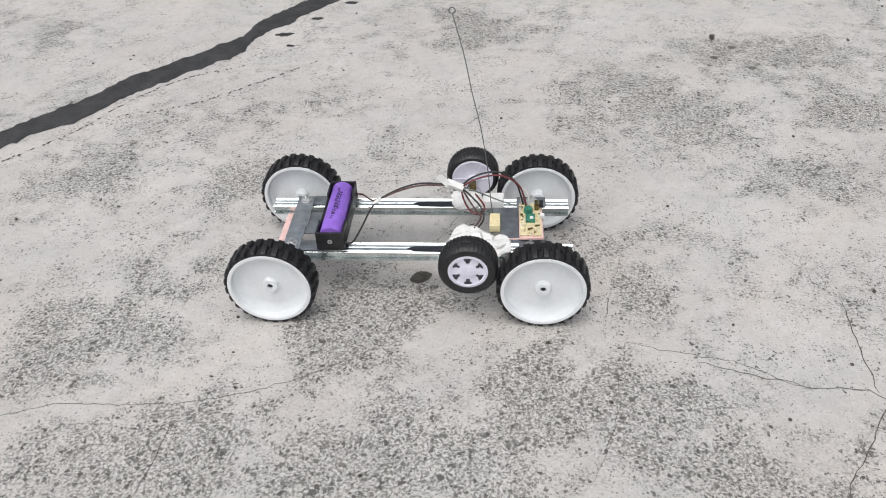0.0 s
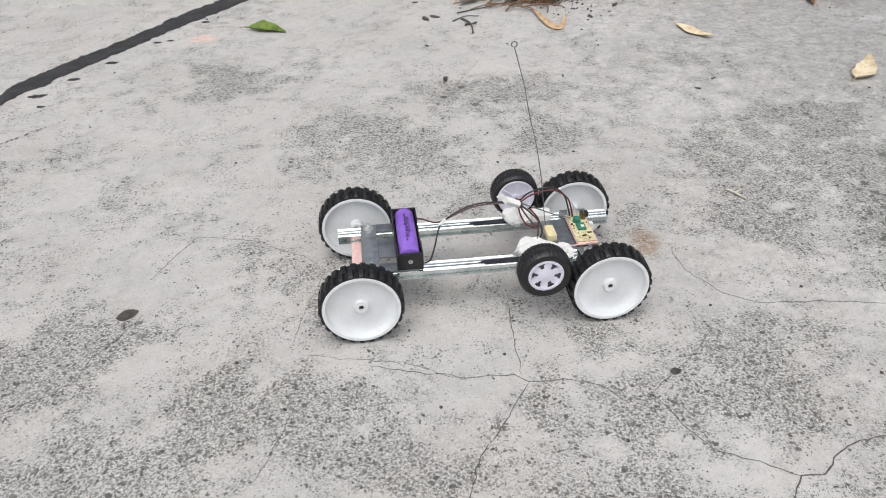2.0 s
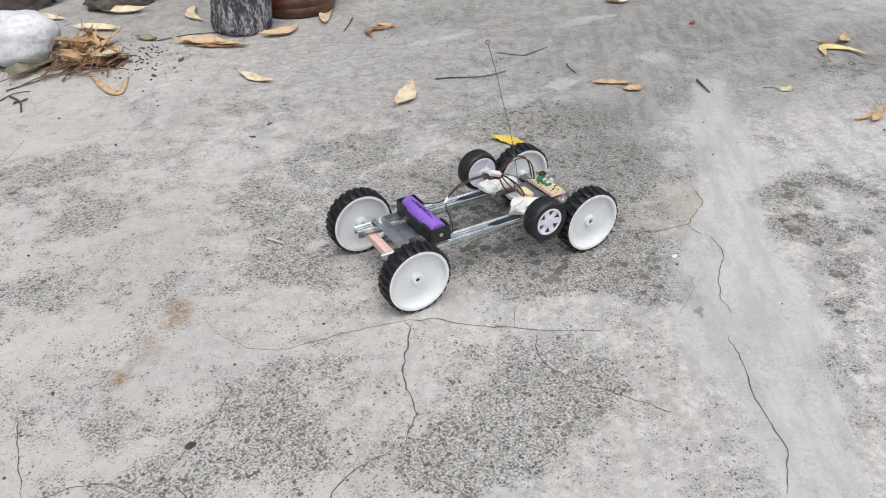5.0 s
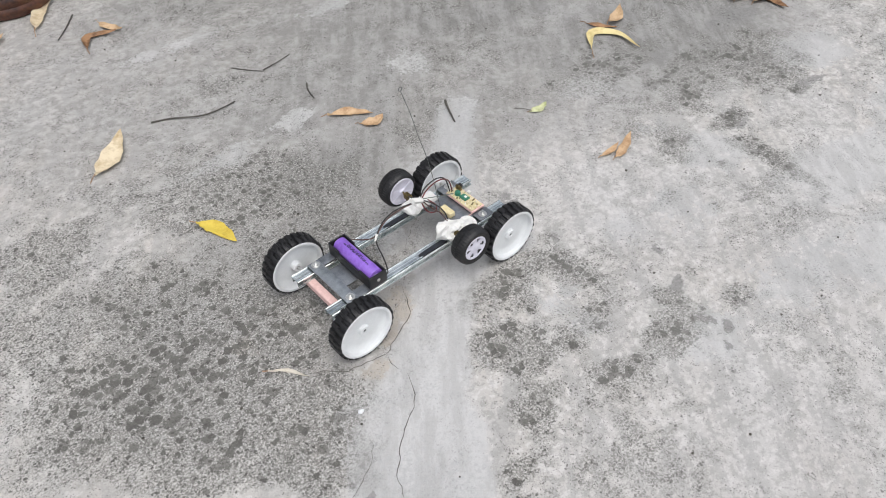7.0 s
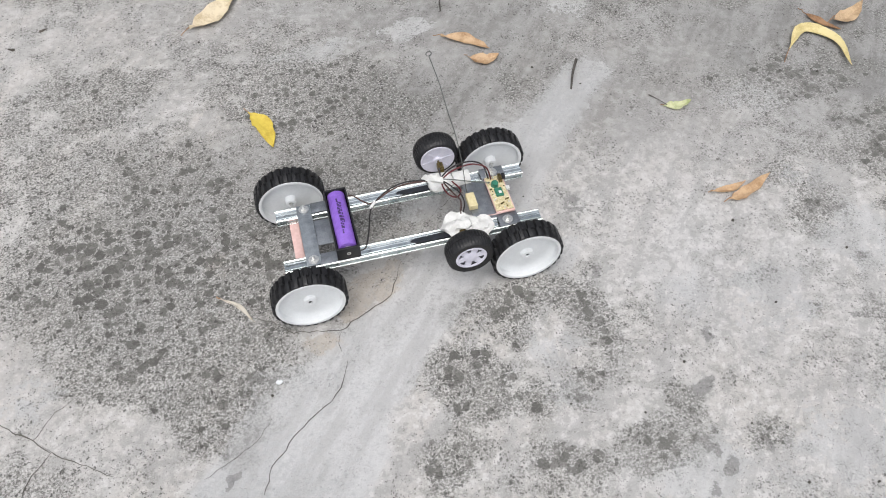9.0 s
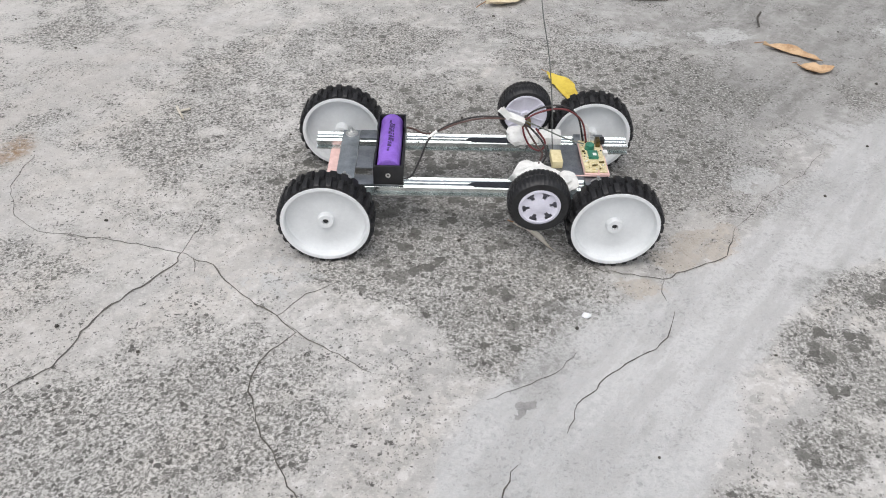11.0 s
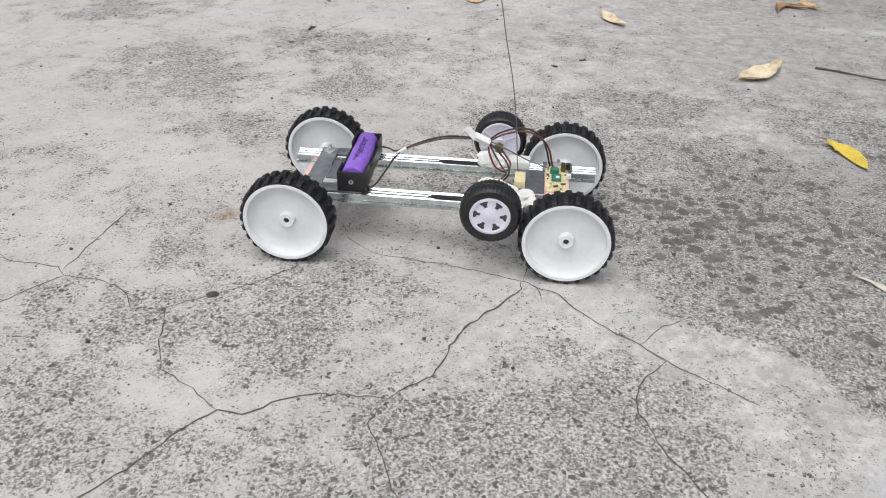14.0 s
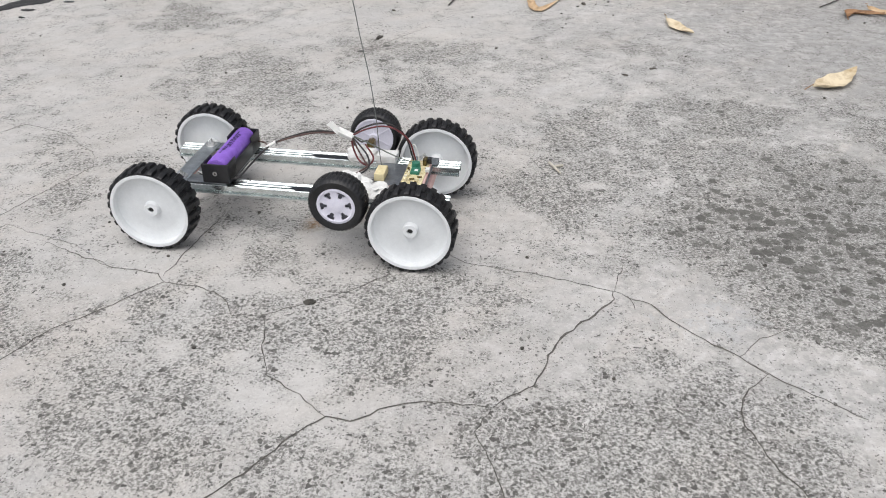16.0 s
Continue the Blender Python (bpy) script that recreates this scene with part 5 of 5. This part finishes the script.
def twig(points, r, label):
    bm = bmesh.new()
    r *= 0.7
    tube(bm, [(x, y, r + 0.0004 + z) for x, y, z in points], r, 6, 7, 0.6)
    return tagged(part("twig", bm, TWIG), label, "twig")


twig([(1.040, 0.995, 0), (1.065, 0.986, 0), (1.106, 0.958, 0.002), (1.140, 0.957, 0.001), (1.162, 0.961, 0)], 0.0021, "curved grey twig on concrete")
twig([(1.272, 0.930, 0), (1.262, 0.910, 0.001), (1.258, 0.888, 0)], 0.0020, "short dark twig on concrete")
twig([(1.205, 1.047, 0), (1.225, 1.020, 0), (1.240, 1.004, 0)], 0.0014, "thin dark twig on concrete")
twig([(1.240, 1.008, 0), (1.268, 1.010, 0.002), (1.297, 1.020, 0)], 0.0016, "thin dark twig on concrete")
twig([(1.404, 0.750, 0), (1.392, 0.728, 0.001), (1.380, 0.700, 0)], 0.0028, "short dark stick on concrete")
twig([(1.078, 1.386, 0), (1.050, 1.345, 0.001), (1.026, 1.318, 0)], 0.0020, "dark twig beside the pot")
twig([(1.470, 0.668, 0), (1.476, 0.655, 0.003), (1.484, 0.644, 0.002)], 0.0010, "thin stalk of the green leaf")
twig([(0.415, 1.341, 0), (0.47, 1.36, 0.001), (0.53, 1.385, 0.002)], 0.0018, "straight brown stalk by the heap")
twig([(0.400, 1.300, 0), (0.425, 1.318, 0.001), (0.45, 1.318, 0)], 0.0016, "dark stalk end on concrete")
twig([(0.70, 1.462, 0), (0.76, 1.462, 0.001), (0.82, 1.445, 0)], 0.0018, "thin grey stalk by the stump")

bm = bmesh.new()
tube(bm, [(0.609, 0.668, 0.0016), (0.614, 0.657, 0.0028), (0.621, 0.645, 0.0016)], 0.0016, 5, 6, 0.6)
tube(bm, [(0.623, 0.664, 0.0018), (0.617, 0.660, 0.0024), (0.614, 0.657, 0.0026)], 0.0012, 4, 6, 1.2)
tagged(part("paper_scrap", bm, WHITE_LEAF), "small white forked paper scrap on concrete", "paper scrap")
twig([(0.417, 1.308, 0), (0.427, 1.274, 0.001), (0.423, 1.232, 0)], 0.0030, "short forked dark twig on concrete")
twig([(0.439, 1.284, 0), (0.427, 1.274, 0.001)], 0.0024, "short dark twig tip on concrete")

# dark scraps of bark and dried leaf
SCRAPS = [(0.373, 1.573, 0.012), (0.362, 1.575, 0.008), (0.355, 1.322, 0.013), (0.372, 1.330, 0.010), (0.423, 1.279, 0.009), (0.346, 1.049, 0.010), (0.338, 1.192, 0.006),
          (0.349, 1.419, 0.007), (0.706, 1.332, 0.011), (0.642, 1.279, 0.009), (0.697, 0.946, 0.006), (0.733, 0.976, 0.006), (0.520, 1.028, 0.005), (0.663, 1.436, 0.008),
          (0.610, 1.385, 0.010), (0.625, 1.40, 0.009), (0.315, 1.70, 0.020), (0.345, 1.66, 0.014)]
for k, (x, y, s) in enumerate(SCRAPS):
    bm = bmesh.new()
    s *= 0.75
    lumpy(bm, (0, 0, s * 0.16), (s, s * 0.42, s * 0.26), 0.75, 1.7, 20 + k, 3, 0.0)
    bmesh.ops.transform(bm, matrix=Matrix.Translation((x, y, 0)) @ Matrix.Rotation(0.9 * k, 4, "Z"), verts=bm.verts)
    tagged(part("bark_scrap", bm, BARK), "small dark scrap of bark on concrete", "scrap")["group"] = "bark scraps"

bm = bmesh.new()
lumpy(bm, (0.980, 0.384, 0.0016), (0.0034, 0.0028, 0.0018), 0.3, 1.5, 5, 2, 0.0)
tagged(part("pebble", bm, WHITE), "tiny white pebble on concrete", "pebble")
bm = bmesh.new()
lumpy(bm, (1.630, 0.975, 0.003), (0.007, 0.005, 0.004), 0.35, 1.5, 6, 2, 0.0)
tagged(part("brick_scrap", bm, BRICK_RED), "small red brick scrap on concrete", "brick scrap")
chip([(-0.052, 1.292), (-0.040, 1.312), (-0.020, 1.316), (-0.004, 1.290), (-0.026, 1.280)], "pinkish_mark", "pale pinkish mark on concrete", PINK_MARK)
rng = random.Random(71)
bm = bmesh.new()
for i in range(420):
    x, y, s = rng.uniform(-0.6, 2.2), rng.uniform(0.1, 1.75), rng.uniform(0.0006, 0.0020)
    lumpy(bm, (x, y, s * 0.5), (s, s * rng.uniform(0.6, 1.2), s * 0.7), 0.3, 1.5, i, 1, 0.0)
for i in range(150):
    x, y, s = rng.gauss(0.620, 0.045), rng.gauss(1.385, 0.045), rng.uniform(0.0008, 0.0026)
    lumpy(bm, (x, y, s * 0.5), (s, s * rng.uniform(0.6, 1.2), s * 0.7), 0.3, 1.5, i, 1, 0.0)
tagged(part("grit", bm, HOLE), "dark loose grit scattered on concrete", "grit", kind="stuff")

bm = bmesh.new()
lumpy(bm, (0.460, 1.480, 0.038), (0.078, 0.056, 0.047), 0.26, 0.9, 9, 4, 0.0)
tagged(part("stone", bm, STONE, None, "", True), "pale grey rounded stone on concrete", "stone")


for centre, radii, seed in (((0.470, 1.850, 0.02), (0.11, 0.05, 0.06), 3), ((0.700, 1.745, 0.012), (0.075, 0.035, 0.028), 14)):
    bm = bmesh.new()
    lumpy(bm, centre, radii, 0.35, 1.5, seed, 4, 0.0)
    tagged(part("bark_chunk", bm, BARK), "dark brown chunk of bark lying on concrete", "bark")


def turned(name, profile, centre, material, label, category, rough, n=48):
    bm = bmesh.new()
    lathe(bm, profile, n, False)
    for v in bm.verts:
        p = Vector((v.co.x, v.co.z, v.co.y))
        k = 1 + rough * noise.fractal(p * 22, 1.0, 2.0, 4) if rough else 1
        v.co = Vector((p.x * k + centre[0], p.y * k + centre[1], p.z))
    return tagged(part(name, bm, material), label, category)


turned("stump", [(0.0, 0.0), (0.052, 0.0), (0.058, 0.006), (0.060, 0.02), (0.059, 0.05), (0.057, 0.09), (0.055, 0.13), (0.050, 0.145), (0.0, 0.15)], (0.868, 1.448), STUMP, "mottled dark grey weathered stump standing on concrete", "stump", 0.10)
pot_profile = [(0.0, 0.0), (0.078, 0.0), (0.083, 0.004)]
for k in range(7):
    z = 0.006 + 0.018 * k
    pot_profile += [(0.083 + 0.001 * k, z), (0.0862 + 0.001 * k, z + 0.006), (0.0862 + 0.001 * k, z + 0.011), (0.0832 + 0.001 * k, z + 0.016)]
pot_profile += [(0.094, 0.135), (0.096, 0.142), (0.088, 0.146), (0.084, 0.140), (0.080, 0.10), (0.0, 0.10)]
turned("plant_pot", pot_profile, (1.010, 1.520), GLAZE, "brown glazed ribbed pot standing on concrete", "pot", 0.0)

# ---- the drive: rows of seconds, x, y, heading ----
DRIVE = [
    (0, -0.1524, 0.5064, -2.81), (0.2, -0.1182, 0.5045, -2.9), (0.5, -0.0646, 0.5016, -3.0), (1, 0.0154, 0.4961, -2.80), (1.5, 0.1024, 0.4890, -2.3),
    (2, 0.1806, 0.4837, -2.12), (2.5, 0.2681, 0.4782, -2.1), (3, 0.3481, 0.4734, -1.85), (3.5, 0.4361, 0.4690, -1.85),
    (4, 0.5169, 0.4641, -1.7), (4.5, 0.6057, 0.4612, -1.75), (4.7, 0.6380, 0.4604, -1.75), (5.75, 0.8200, 0.4520, -0.6), (6.8, 0.9960, 0.4465, 1.0), (7, 1.0313, 0.4457, 1.3),
    (7.5, 1.1129, 0.4461, 1.15), (7.7, 1.1470, 0.4460, 1.14), (8, 1.1427, 0.4457, 1.13), (8.2, 1.1159, 0.4455, 1.08), (8.5, 1.0907, 0.4453, 1.0), (9, 1.0226, 0.4456, 1.05),
    (9.5, 0.9686, 0.4448, 0.94), (10, 0.8966, 0.4447, 0.65), (10.2, 0.8740, 0.4440, 0.6), (11.25, 0.757, 0.4475, 0.1), (12.3, 0.6400, 0.4509, -0.3), (12.5, 0.6183, 0.4514, -0.40),
    (13, 0.5508, 0.4522, -0.1), (13.5, 0.4948, 0.4544, -0.25), (14, 0.4797, 0.4545, -0.19), (14.2, 0.4645, 0.4549, -0.15), (14.5, 0.4365, 0.4553, -0.1),
    (14.7, 0.4300, 0.4552, -0.14),
    (15, 0.4145, 0.4552, -0.18), (15.5, 0.3481, 0.4562, -0.28), (16, 0.2842, 0.4565, -0.36),
]


def drive_at(t):
    """Place and heading at a time, gliding from row to row."""
    i = max(k for k in range(len(DRIVE) - 1) if DRIVE[k][0] <= t + 1e-9)
    a, b = DRIVE[i], DRIVE[i + 1]
    before, after = DRIVE[max(i - 1, 0)], DRIVE[min(i + 2, len(DRIVE) - 1)]
    h = b[0] - a[0]
    s = (t - a[0]) / h
    out = []
    for k in (1, 2, 3):
        ma = (b[k] - before[k]) / (b[0] - before[0]) * h
        mb = (after[k] - a[k]) / (after[0] - a[0]) * h
        out.append((2 * s ** 3 - 3 * s * s + 1) * a[k] + (s ** 3 - 2 * s * s + s) * ma + (3 * s * s - 2 * s ** 3) * b[k] + (s ** 3 - s * s) * mb)
    return out


def motions():
    times = [round(0.1 * k, 1) for k in range(161)]
    track = [drive_at(t) for t in times]
    walk(car, [(t, pose(x, y, 0, 0, 0, a)) for t, (x, y, a) in zip(times, track)])
    run, way = [0.0], 0.0
    for (xa, ya, _), (xb, yb, _) in zip(track, track[1:]):
        way += math.copysign(math.hypot(xb - xa, yb - ya), xb - xa)
        run.append(way)
    for wheel, x, y, z, r, sign in WHEELS:
        walk(wheel, [(t, pose(x, y, z, 0, sign * math.degrees(d / r), 0)) for t, d in zip(times, run)])


motions()
